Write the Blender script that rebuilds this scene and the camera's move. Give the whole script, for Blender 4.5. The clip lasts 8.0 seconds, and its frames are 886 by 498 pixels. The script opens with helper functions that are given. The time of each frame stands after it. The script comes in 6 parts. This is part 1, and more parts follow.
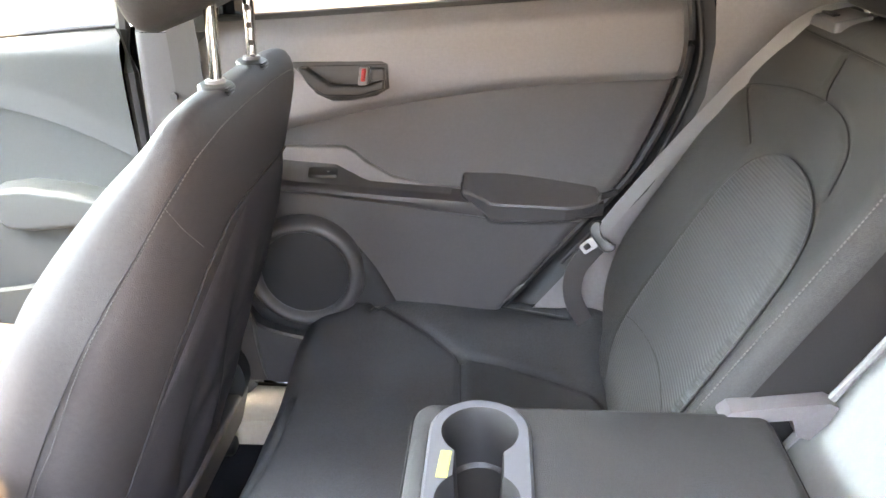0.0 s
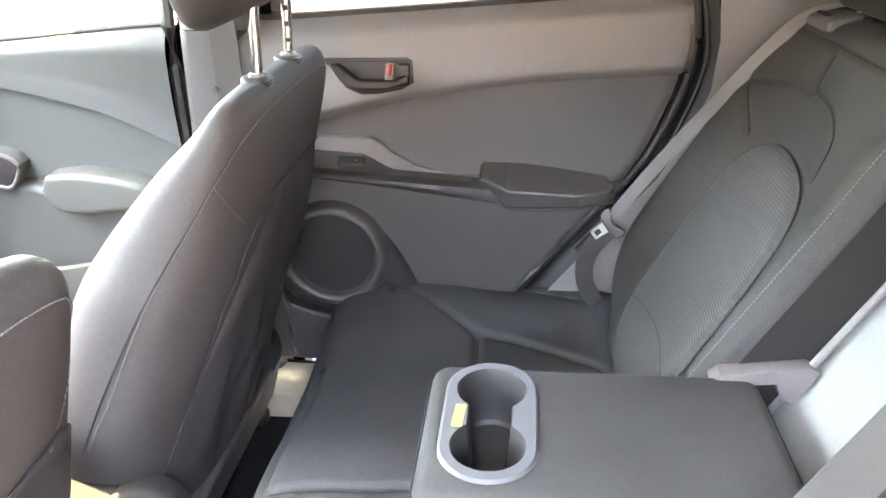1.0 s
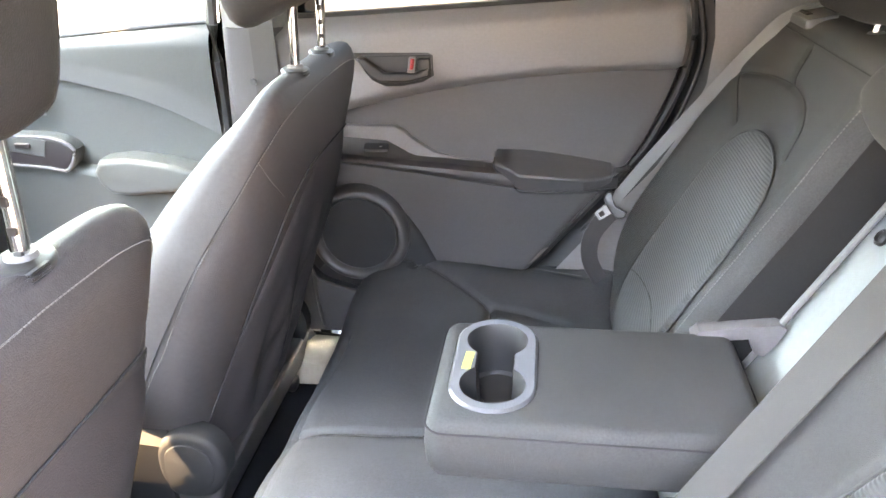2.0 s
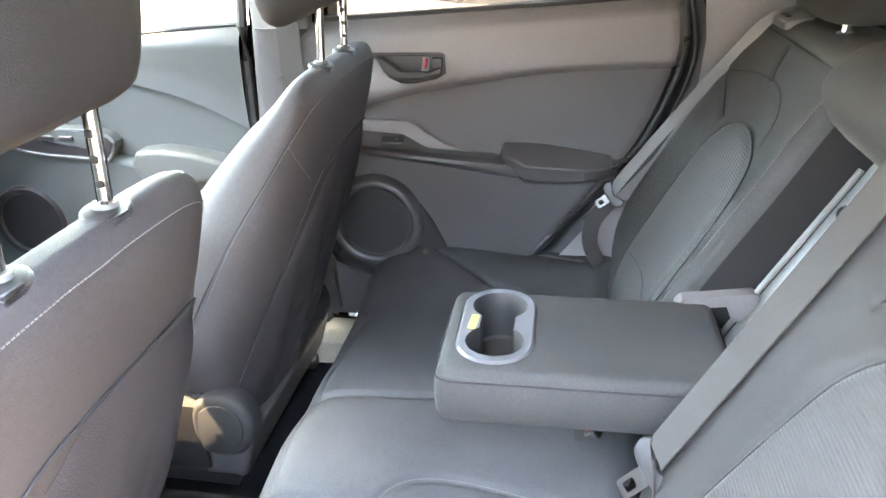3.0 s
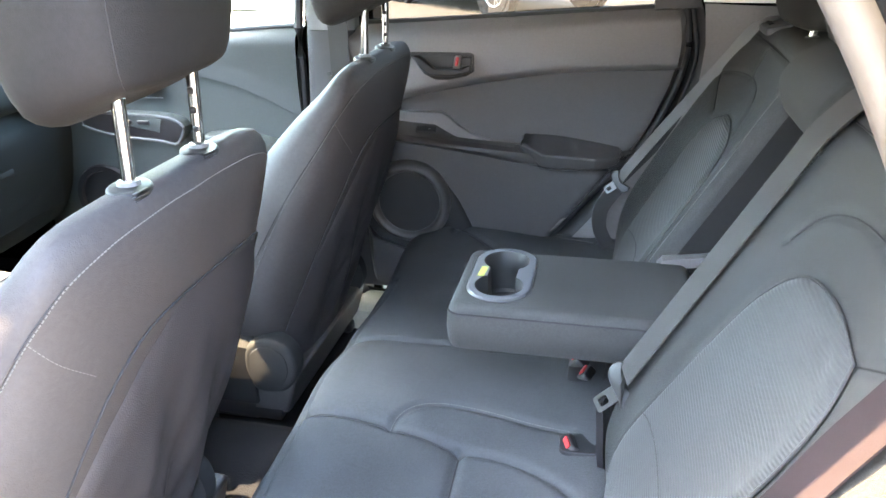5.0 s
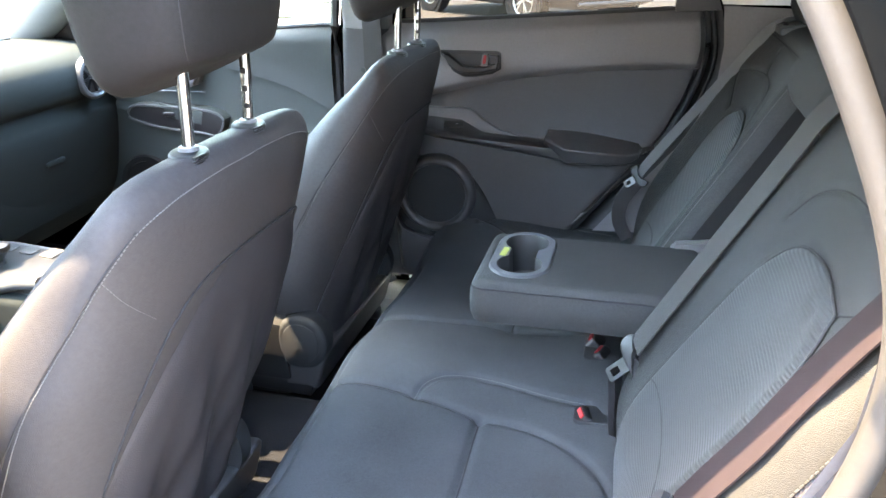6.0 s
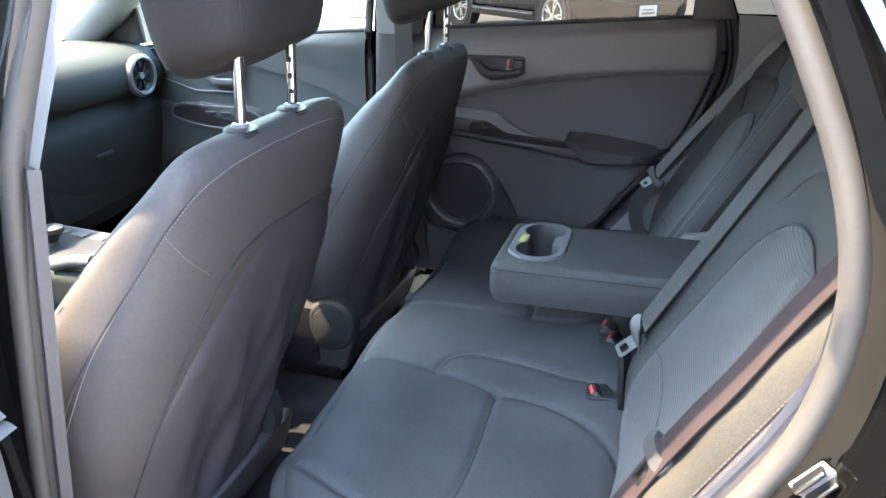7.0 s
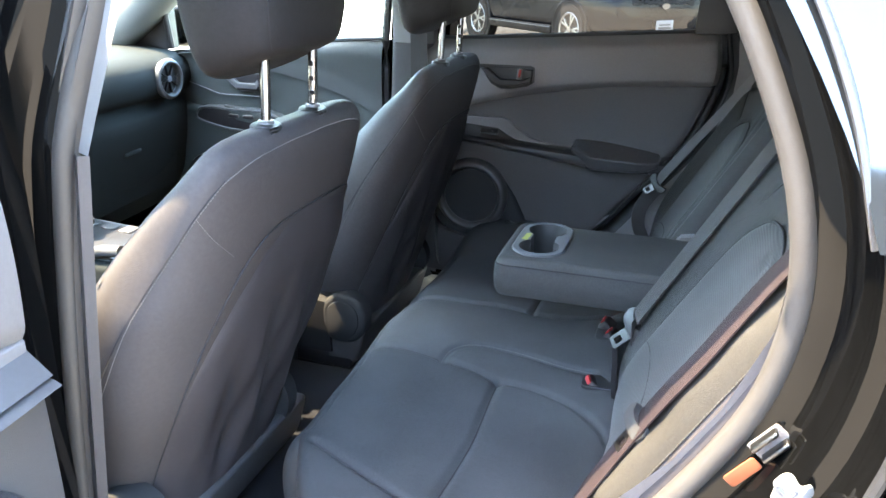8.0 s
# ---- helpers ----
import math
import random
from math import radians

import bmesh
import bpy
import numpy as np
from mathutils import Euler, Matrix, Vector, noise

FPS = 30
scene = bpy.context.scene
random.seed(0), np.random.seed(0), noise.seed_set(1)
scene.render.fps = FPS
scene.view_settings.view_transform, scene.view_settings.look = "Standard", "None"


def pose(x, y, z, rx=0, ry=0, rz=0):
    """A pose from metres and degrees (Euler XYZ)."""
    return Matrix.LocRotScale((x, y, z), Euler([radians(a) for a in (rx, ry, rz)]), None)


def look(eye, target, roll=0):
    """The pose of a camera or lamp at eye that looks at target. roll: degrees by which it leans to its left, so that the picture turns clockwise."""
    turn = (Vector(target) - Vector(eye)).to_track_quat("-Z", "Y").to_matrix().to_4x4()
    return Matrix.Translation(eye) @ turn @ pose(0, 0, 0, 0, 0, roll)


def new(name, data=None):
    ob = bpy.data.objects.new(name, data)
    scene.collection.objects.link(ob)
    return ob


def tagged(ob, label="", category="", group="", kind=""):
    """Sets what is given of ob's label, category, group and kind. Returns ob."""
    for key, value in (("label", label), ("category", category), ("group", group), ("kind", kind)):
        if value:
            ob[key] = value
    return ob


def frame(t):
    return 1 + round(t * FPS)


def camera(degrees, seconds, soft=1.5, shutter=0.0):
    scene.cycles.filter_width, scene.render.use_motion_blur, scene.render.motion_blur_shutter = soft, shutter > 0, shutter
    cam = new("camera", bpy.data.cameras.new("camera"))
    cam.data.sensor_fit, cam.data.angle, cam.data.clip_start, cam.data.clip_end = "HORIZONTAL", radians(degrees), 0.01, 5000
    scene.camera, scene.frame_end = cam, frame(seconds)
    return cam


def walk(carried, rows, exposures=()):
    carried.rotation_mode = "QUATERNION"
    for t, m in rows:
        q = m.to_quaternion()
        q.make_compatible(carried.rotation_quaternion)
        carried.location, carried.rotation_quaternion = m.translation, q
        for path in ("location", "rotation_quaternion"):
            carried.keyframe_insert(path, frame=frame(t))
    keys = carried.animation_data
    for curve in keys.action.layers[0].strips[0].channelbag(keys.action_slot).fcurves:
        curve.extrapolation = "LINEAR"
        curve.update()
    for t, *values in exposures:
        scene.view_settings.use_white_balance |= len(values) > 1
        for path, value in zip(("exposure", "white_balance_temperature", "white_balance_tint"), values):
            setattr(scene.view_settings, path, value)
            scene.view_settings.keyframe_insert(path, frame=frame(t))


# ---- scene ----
cam = camera(60.6, 8.0)
PATH = [
    (0, (0.023, -0.521, 1.237), (-0.115, 1.285, 0.389), -0.9),
    (0.5, (0.032, -0.565, 1.246), (-0.138, 1.237, 0.395), -1.1),
    (1, (0.036, -0.607, 1.252), (-0.163, 1.192, 0.399), -1.2),
    (1.5, (0.047, -0.668, 1.263), (-0.183, 1.125, 0.406), -1.3),
    (3, (0.082, -0.849, 1.275), (-0.21, 0.945, 0.442), -1.5),
    (3.5, (0.092, -0.905, 1.283), (-0.216, 0.891, 0.459), -1.3),
    (4, (0.109, -0.955, 1.286), (-0.225, 0.839, 0.468), -1.2),
    (4.5, (0.134, -1.009, 1.284), (-0.233, 0.784, 0.477), -1.1),
    (6, (0.176, -1.144, 1.266), (-0.291, 0.64, 0.493), -0.6),
    (6.5, (0.18, -1.198, 1.257), (-0.32, 0.586, 0.504), -0.4),
    (7, (0.206, -1.244, 1.25), (-0.328, 0.538, 0.516), -0.1),
    (7.5, (0.227, -1.283, 1.25), (-0.33, 0.5, 0.534), 0.3),
    (8, (0.243, -1.324, 1.254), (-0.329, 0.456, 0.547), 0.7),
]
EXPOSURES = [(0.0, 7.3, 10100, 17), (1.5, 7.3, 10000, 17), (3.0, 7.12, 9200, 13), (4.5, 6.7, 8400, 9), (6.0, 6.08, 7750, 8), (8.0, 5.62, 7300, 6)]
walk(cam, [(t, look(eye, target, roll)) for t, eye, target, roll in PATH], EXPOSURES)

# ---- light ----
SUN_WAY = Vector((0.52, 0.055, -1.0)).normalized()      # the way the sunlight goes
world = bpy.data.worlds.new("sky")
scene.world = world
world.use_nodes = True
sky = world.node_tree.nodes.new("ShaderNodeTexSky")
sky.sky_type, sky.sun_disc = "NISHITA", False
sky.sun_elevation = math.asin(-SUN_WAY.z)
sky.sun_rotation = math.atan2(-SUN_WAY.x, -SUN_WAY.y)
background = world.node_tree.nodes["Background"]
background.inputs["Strength"].default_value = 0.15
world.node_tree.links.new(sky.outputs["Color"], background.inputs["Color"])
sun_data = bpy.data.lights.new("sun", "SUN")
sun_data.energy, sun_data.angle, sun_data.color = 1.25, radians(0.5), (1.0, 0.86, 0.66)
sun = new("sun", sun_data)
sun.matrix_world = look((0, 0, 20), Vector((0, 0, 20)) + SUN_WAY)


# ---- materials ----
def mat(name, color, rough=0.6, metal=0.0, vary=0.15, grain=60.0, patch=4.0, bump=0.15, fine=0.0, coat=0.0, spec=0.5, sheen=0.0, pitch=0.001):
    """A material whose colour varies by grain and by larger patches, with a fine relief (grain and patch: per metre)."""
    m = bpy.data.materials.new(name)
    m.use_nodes = True
    n, l = m.node_tree.nodes, m.node_tree.links
    p = n["Principled BSDF"]
    tc = n.new("ShaderNodeTexCoord")
    big, small = n.new("ShaderNodeTexNoise"), n.new("ShaderNodeTexNoise")
    big.inputs["Scale"].default_value, small.inputs["Scale"].default_value = patch, grain
    big.inputs["Detail"].default_value, small.inputs["Detail"].default_value = 4, 5
    small.inputs["Roughness"].default_value = 0.65
    for t in (big, small):
        l.new(tc.outputs["Object"], t.inputs["Vector"])
    add = n.new("ShaderNodeMath")
    add.operation = "ADD"
    l.new(big.outputs["Fac"], add.inputs[0])
    l.new(small.outputs["Fac"], add.inputs[1])
    ramp = n.new("ShaderNodeMapRange")
    ramp.inputs["From Min"].default_value, ramp.inputs["From Max"].default_value = 0.65, 1.35
    ramp.inputs["To Min"].default_value, ramp.inputs["To Max"].default_value = 1 - vary, 1 + vary
    l.new(add.outputs[0], ramp.inputs["Value"])
    mul = n.new("ShaderNodeVectorMath")
    mul.operation = "SCALE"
    mul.inputs[0].default_value = color
    l.new(ramp.outputs["Result"], mul.inputs["Scale"])
    l.new(mul.outputs[0], p.inputs["Base Color"])
    rr = n.new("ShaderNodeMapRange")
    rr.inputs["To Min"].default_value, rr.inputs["To Max"].default_value = max(0.02, rough - 0.08), min(1, rough + 0.08)
    l.new(big.outputs["Fac"], rr.inputs["Value"])
    l.new(rr.outputs["Result"], p.inputs["Roughness"])
    p.inputs["Metallic"].default_value = metal
    p.inputs["Specular IOR Level"].default_value = spec
    p.inputs["Coat Weight"].default_value = coat
    p.inputs["Coat Roughness"].default_value = 0.05
    p.inputs["Sheen Weight"].default_value = sheen
    p.inputs["Sheen Roughness"].default_value = 0.4
    if bump:
        b = n.new("ShaderNodeBump")
        b.inputs["Strength"].default_value, b.inputs["Distance"].default_value = bump, pitch
        src = small
        if fine:
            src = n.new("ShaderNodeTexNoise")
            src.inputs["Scale"].default_value, src.inputs["Detail"].default_value = fine, 2
            l.new(tc.outputs["Object"], src.inputs["Vector"])
        l.new(src.outputs["Fac"], b.inputs["Height"])
        l.new(b.outputs["Normal"], p.inputs["Normal"])
    return m


def ribbed(name, color, way, pitch):
    """Knitted fabric with fine ribs that follow one another along way."""
    m = mat(name, color, 0.85, vary=0.12, grain=250, patch=7, bump=0.0, sheen=0.08)
    n, l = m.node_tree.nodes, m.node_tree.links
    p = n["Principled BSDF"]
    tc = n.new("ShaderNodeTexCoord")
    dot = n.new("ShaderNodeVectorMath")
    dot.operation = "DOT_PRODUCT"
    dot.inputs[1].default_value = Vector(way).normalized() * (2 * math.pi / pitch)
    l.new(tc.outputs["Object"], dot.inputs[0])
    wave = n.new("ShaderNodeMath")
    wave.operation = "SINE"
    l.new(dot.outputs["Value"], wave.inputs[0])
    b = n.new("ShaderNodeBump")
    b.inputs["Strength"].default_value, b.inputs["Distance"].default_value = 0.5, 0.0005
    l.new(wave.outputs[0], b.inputs["Height"])
    l.new(b.outputs["Normal"], p.inputs["Normal"])
    shade = n.new("ShaderNodeMapRange")
    shade.inputs["From Min"].default_value = -1
    shade.inputs["To Min"].default_value, shade.inputs["To Max"].default_value = 0.90, 1.05
    l.new(wave.outputs[0], shade.inputs["Value"])
    old = p.inputs["Base Color"].links[0].from_socket
    mul = n.new("ShaderNodeVectorMath")
    mul.operation = "SCALE"
    l.new(old, mul.inputs[0])
    l.new(shade.outputs["Result"], mul.inputs["Scale"])
    l.new(mul.outputs[0], p.inputs["Base Color"])
    return m


def glass(name, color, clear):
    m = bpy.data.materials.new(name)
    m.use_nodes = True
    n, l = m.node_tree.nodes, m.node_tree.links
    out = n["Material Output"]
    tr, gl, mix = n.new("ShaderNodeBsdfTransparent"), n.new("ShaderNodeBsdfGlossy"), n.new("ShaderNodeMixShader")
    tr.inputs["Color"].default_value = (*color, 1)
    gl.inputs["Roughness"].default_value = 0.02
    fr = n.new("ShaderNodeFresnel")
    fr.inputs["IOR"].default_value = clear
    l.new(fr.outputs[0], mix.inputs[0])
    l.new(tr.outputs[0], mix.inputs[1])
    l.new(gl.outputs[0], mix.inputs[2])
    l.new(mix.outputs[0], out.inputs["Surface"])
    return m


SEAT = mat("dark_grey_seat_cloth", (0.035, 0.035, 0.034), 0.62, vary=0.46, grain=420, patch=5, bump=0.9, fine=1100, spec=0.35)
VINYL = mat("dark_grey_seat_vinyl", (0.046, 0.041, 0.041), 0.64, vary=0.18, grain=160, patch=4, bump=0.45, fine=700, spec=0.22)
# Seat vinyl darkened: the weaker light on the front head restraints is in the colour.
VINYL_SHADED = mat("shaded_restraint_vinyl", (0.019, 0.018, 0.019), 0.66, vary=0.2, grain=160, patch=4, bump=0.45, fine=700, spec=0.15)
SIDE = mat("black_side_cloth", (0.016, 0.015, 0.015), 0.8, vary=0.15, grain=300, patch=6, bump=0.3, fine=800, spec=0.2)
BOLSTER = mat("warm_grey_bolster_cloth", (0.028, 0.0255, 0.022), 0.75, vary=0.32, grain=420, patch=5, bump=0.8, fine=1100, spec=0.2)
BAY = mat("grey_green_bay_plastic", (0.210, 0.220, 0.213), 0.5, vary=0.08, grain=120, patch=5, bump=0.2, fine=600)
INSERT = ribbed("ribbed_grey_seat_fabric", (0.036, 0.038, 0.037), (0.489, 0, 0.873), 0.0042)
CUSHION = mat("dark_seat_fabric", (0.040, 0.041, 0.043), 0.7, vary=0.5, grain=380, patch=6, bump=1.0, fine=900, spec=0.3)
POCKET = mat("seatback_pocket_cloth", (0.036, 0.032, 0.034), 0.55, vary=0.22, grain=200, patch=6, bump=0.5, fine=600, spec=0.25)
# Near-black tone that draws the shade in sewn creases.
SEAM = mat("seam_shadow_line", (0.016, 0.015, 0.016), 0.9, vary=0.1, bump=0)
THREAD = mat("light_stitching", (0.100, 0.095, 0.090), 0.8, vary=0.2, bump=0)
TRIM = mat("grained_dark_plastic", (0.049, 0.046, 0.047), 0.42, vary=0.14, grain=200, patch=3, bump=0.5, fine=900, spec=0.5)
TRIM_UP = mat("grained_grey_plastic", (0.122, 0.113, 0.113), 0.45, vary=0.12, grain=200, patch=3, bump=0.45, fine=900, spec=0.5)
# Door plastic with the teal light through the windscreen put into its colour.
FRONT_TRIM = mat("teal_lit_front_door_plastic", (0.050, 0.056, 0.056), 0.45, vary=0.08, grain=200, patch=3, bump=0.3, fine=900, spec=0.3)
TRIM_DARK = mat("black_plastic", (0.012, 0.011, 0.012), 0.45, vary=0.1, grain=150, bump=0.2, fine=800)
PALE = mat("pale_grey_pillar_trim", (0.150, 0.147, 0.142), 0.75, vary=0.06, grain=120, patch=5, bump=0.2, fine=500)
HEADLINER = mat("pale_headliner_cloth", (0.60, 0.585, 0.56), 0.9, vary=0.05, grain=300, patch=4, bump=0.2, fine=700)
LINING = mat("front_pillar_lining", (0.160, 0.169, 0.156), 0.85, vary=0.06, grain=200, patch=4, bump=0.2, fine=600)
SATIN = mat("satin_silver_plastic", (0.220, 0.228, 0.245), 0.38, 0.3, vary=0.06, grain=80, bump=0.05)
RIM = mat("grey_satin_rim_plastic", (0.095, 0.097, 0.102), 0.36, 0.2, vary=0.06, grain=80, bump=0.05)
CUP = mat("cup_well_plastic", (0.022, 0.021, 0.021), 0.5, vary=0.1, grain=100, bump=0.15, fine=500)
CHROME = mat("polished_steel", (0.74, 0.72, 0.70), 0.14, 1.0, vary=0.05, grain=30, bump=0.02)
STEEL = mat("bright_buckle_steel", (0.120, 0.118, 0.115), 0.36, 1.0, vary=0.08, grain=60, bump=0.05)
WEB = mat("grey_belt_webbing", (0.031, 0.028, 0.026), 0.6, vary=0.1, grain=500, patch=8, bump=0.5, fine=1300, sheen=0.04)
# Lit copy of the webbing: the light on the far belt is in its colour.
WEB_LIT = mat("lit_belt_webbing", (0.13, 0.126, 0.126), 0.55, vary=0.1, grain=500, patch=8, bump=0.5, fine=1300, sheen=0.1)
# Copy of the webbing toned for the belt in direct sun.
WEB_SUN = mat("sunlit_belt_webbing", (0.018, 0.012, 0.013), 0.6, vary=0.12, grain=500, patch=8, bump=0.5, fine=1300, sheen=0.02, spec=0.12)
TONGUE = mat("grey_tongue_plastic", (0.030, 0.030, 0.031), 0.4, vary=0.08, grain=80, bump=0.05)
RED = mat("red_plastic", (0.420, 0.022, 0.025), 0.4, vary=0.08, bump=0.03)
YELLOW = mat("yellow_paper_tag", (0.400, 0.420, 0.100), 0.7, vary=0.06, bump=0.05)
CARPET = mat("black_carpet", (0.009, 0.009, 0.011), 0.95, vary=0.3, grain=300, patch=10, bump=0.8, fine=500, pitch=0.003, spec=0.2)
# Pale warm tone stands in for sunlight that doesn't reach the sill.
SUNLIT_SILL = mat("sunlit_sill_plastic", (0.400, 0.345, 0.270), 0.45, vary=0.1, grain=90, bump=0.15, fine=500)
RUBBER = mat("grey_flocked_seal", (0.036, 0.032, 0.029), 0.6, vary=0.12, grain=150, patch=7, bump=0.2, fine=600)
BLACK_RUBBER = mat("black_rubber", (0.012, 0.012, 0.013), 0.55, vary=0.15, grain=100, bump=0.15, fine=400)
PAINT = mat("black_car_paint", (0.002, 0.002, 0.002), 0.05, vary=0.25, grain=35, patch=3, bump=0.02, coat=0.0, spec=0.2)
SIDE_GLASS = mat("dark_side_glass", (0.006, 0.007, 0.008), 0.04, vary=0.05, bump=0.0, coat=1.0, spec=0.6)
BODY_GREY = mat("dark_blue_grey_paint", (0.012, 0.015, 0.020), 0.25, 0.3, vary=0.15, grain=40, patch=1.5, bump=0.02, coat=0.35)
DASH = mat("dash_soft_plastic", (0.015, 0.018, 0.018), 0.8, vary=0.08, grain=160, bump=0.3, fine=800, spec=0.15)
GROUND = mat("sandy_asphalt", (0.250, 0.212, 0.168), 0.9, vary=0.22, grain=25, patch=0.6, bump=0.6, fine=90, pitch=0.004)
GRAVEL = mat("pale_gravel", (0.45, 0.42, 0.36), 0.9, vary=0.35, grain=14, patch=1.2, bump=0.9, fine=30, pitch=0.02)
BOUNCE_WALL = mat("grey_plaster", (0.150, 0.142, 0.134), 0.9, vary=0.2, grain=30, patch=1.0, bump=0.4, fine=90, pitch=0.003)
STONE = mat("pale_boulder", (0.45, 0.40, 0.34), 0.85, vary=0.25, grain=12, patch=2, bump=0.6, fine=25, pitch=0.02)
LEAF = mat("yellow_green_leaf", (0.22, 0.26, 0.035), 0.6, vary=0.35, grain=20, patch=5, bump=0)
TWIG = mat("shrub_wood", (0.12, 0.08, 0.05), 0.9, vary=0.2, bump=0.2)
GRILLE = mat("speaker_mesh", (0.018, 0.018, 0.019), 0.7, vary=0.1, grain=900, bump=0.5, fine=1200, spec=0.3)
# Shaded copy of the webbing: far belt's lower run and driver's pillar belt.
WEB_SHADED = mat("shaded_belt_webbing", (0.040, 0.036, 0.036), 0.6, vary=0.1, grain=500, patch=8, bump=0.5, fine=1300, sheen=0.2)
TYRE = mat("tyre_rubber", (0.035, 0.034, 0.034), 0.8, vary=0.2, grain=40, bump=0.3)
ALLOY = mat("alloy_wheel", (0.60, 0.60, 0.60), 0.3, 0.9, vary=0.06, bump=0.02)
PLATE = mat("plate_enamel", (0.72, 0.73, 0.74), 0.4, vary=0.05, bump=0.02)
LABEL = mat("white_label", (0.210, 0.208, 0.203), 0.5, vary=0.04, bump=0.02)
ORANGE = mat("orange_label", (0.240, 0.065, 0.025), 0.5, vary=0.06, bump=0.02)
INK = mat("grey_ink", (0.15, 0.15, 0.16), 0.6, vary=0.05, bump=0)
PANE = glass("clear_side_glass", (0.78, 0.90, 0.88), 1.35)
TINT = glass("tinted_privacy_glass", (0.064, 0.066, 0.066), 1.4)
CLEAR = glass("clear_windscreen", (0.82, 0.94, 0.92), 1.35)


# ---- helpers for building ----
def stands(ob):
    """The pose of an object in the world."""
    m = ob.matrix_parent_inverse @ ob.matrix_basis
    return stands(ob.parent) @ m if ob.parent else ob.matrix_basis.copy()


def part(name, bm, material, parent=None, label="", sharp=38):
    """Links a bmesh as one mesh object under a thing or a part."""
    bmesh.ops.recalc_face_normals(bm, faces=bm.faces)
    for f in bm.faces:
        f.smooth = True
    for e in bm.edges:
        if len(e.link_faces) == 2 and e.calc_face_angle(0) > radians(sharp):
            e.smooth = False
    me = bpy.data.meshes.new(name)
    bm.to_mesh(me)
    bm.free()
    me.materials.append(material)
    ob = new(name, me)
    if parent:
        ob.parent = parent
        ob.matrix_parent_inverse = stands(parent).inverted()
    if label:
        tagged(ob, label)
    return ob


def thing(name, label, category, group="", kind="", at=(0, 0, 0)):
    ob = new(name)
    ob.empty_display_size = 0.05
    ob.location = at
    return tagged(ob, label, category, group, kind)


def spline(pts, n, closed=False):
    """n points on a smooth curve through pts."""
    p = np.array(pts, float)
    m = len(p)
    if closed:
        q = np.vstack([p[-1], p, p[0], p[1]])
        seg = m
    else:
        q = np.vstack([2 * p[0] - p[1], p, 2 * p[-1] - p[-2]])
        seg = m - 1
    length = np.array([np.linalg.norm(q[i + 2] - q[i + 1]) for i in range(seg)])
    acc = np.concatenate([[0], np.cumsum(length)])
    out = []
    for d in np.linspace(0, acc[-1], n, endpoint=not closed):
        i = min(int(np.searchsorted(acc, d, side="right")) - 1, seg - 1)
        t = (d - acc[i]) / max(length[i], 1e-9)
        a, b, c, e = q[i], q[i + 1], q[i + 2], q[i + 3]
        out.append(0.5 * (2 * b + (c - a) * t + (2 * a - 5 * b + 4 * c - e) * t * t + (3 * b - a - 3 * c + e) * t ** 3))
    return np.array(out)


def skin(bm, rows, closed_u=False, closed_v=False):
    """Quads over rows of points. closed_u: each row is a loop; closed_v: the last row joins the first."""
    vs = [[bm.verts.new(p) for p in row] for row in rows]
    nv, nu = len(vs), len(vs[0])
    for j in range(nv if closed_v else nv - 1):
        for i in range(nu if closed_u else nu - 1):
            bm.faces.new((vs[j][i], vs[j][(i + 1) % nu], vs[(j + 1) % nv][(i + 1) % nu], vs[(j + 1) % nv][i]))
    return vs


def loft(rows):
    """A closed body through loops, with both ends capped."""
    bm = bmesh.new()
    vs = skin(bm, rows, closed_u=True)
    bm.faces.new(vs[0])
    bm.faces.new(vs[-1])
    return bm


def tube(pts, r, n=10, closed=False, flat=1.0, up=(0, 0, 1), bm=None):
    """A round (or, with flat, oval) cord along pts."""
    p = np.array(pts, float)
    m = len(p)
    rows = []
    for i in range(m):
        a = p[(i - 1) % m] if closed or i else p[0]
        b = p[(i + 1) % m] if closed or i < m - 1 else p[-1]
        t = Vector(b - a).normalized()
        s = t.cross(Vector(up))
        if s.length < 1e-4:
            s = t.cross(Vector((1, 0.01, 0)))
        s.normalize()
        w = s.cross(t)
        rows.append([Vector(p[i]) + s * (r * math.cos(k * 2 * math.pi / n)) + w * (r * flat * math.sin(k * 2 * math.pi / n)) for k in range(n)])
    made = bm or bmesh.new()
    vs = skin(made, rows, closed_u=True, closed_v=closed)
    if not closed:
        made.faces.new(vs[0])
        made.faces.new(vs[-1])
    return made


def rbox(centre, size, r=0.005, seg=3, m=None, bm=None):
    """A box with rounded edges."""
    b = bmesh.new()
    bmesh.ops.create_cube(b, size=1, matrix=Matrix.Diagonal((*size, 1)))
    if r:
        bmesh.ops.bevel(b, geom=b.edges[:], offset=min(r, min(size) * 0.49), segments=seg, profile=0.5, affect="EDGES")
    b.transform(Matrix.Translation(centre) @ (m or Matrix()))
    return join(bm, b)


def join(bm, b):
    if bm is None:
        return b
    me = bpy.data.meshes.new("join")
    b.to_mesh(me)
    b.free()
    bm.from_mesh(me)
    bpy.data.meshes.remove(me)
    return bm


def lathe(profile, m, n=32, bm=None):
    """Turns (radius, height) round the z axis of the pose m."""
    b = bmesh.new()
    rows = [[m @ Vector((r * math.cos(a), r * math.sin(a), h)) for a in (k * 2 * math.pi / n for k in range(n))] for r, h in profile]
    vs = skin(b, rows, closed_u=True)
    b.faces.new(vs[0])
    b.faces.new(vs[-1])
    return join(bm, b)


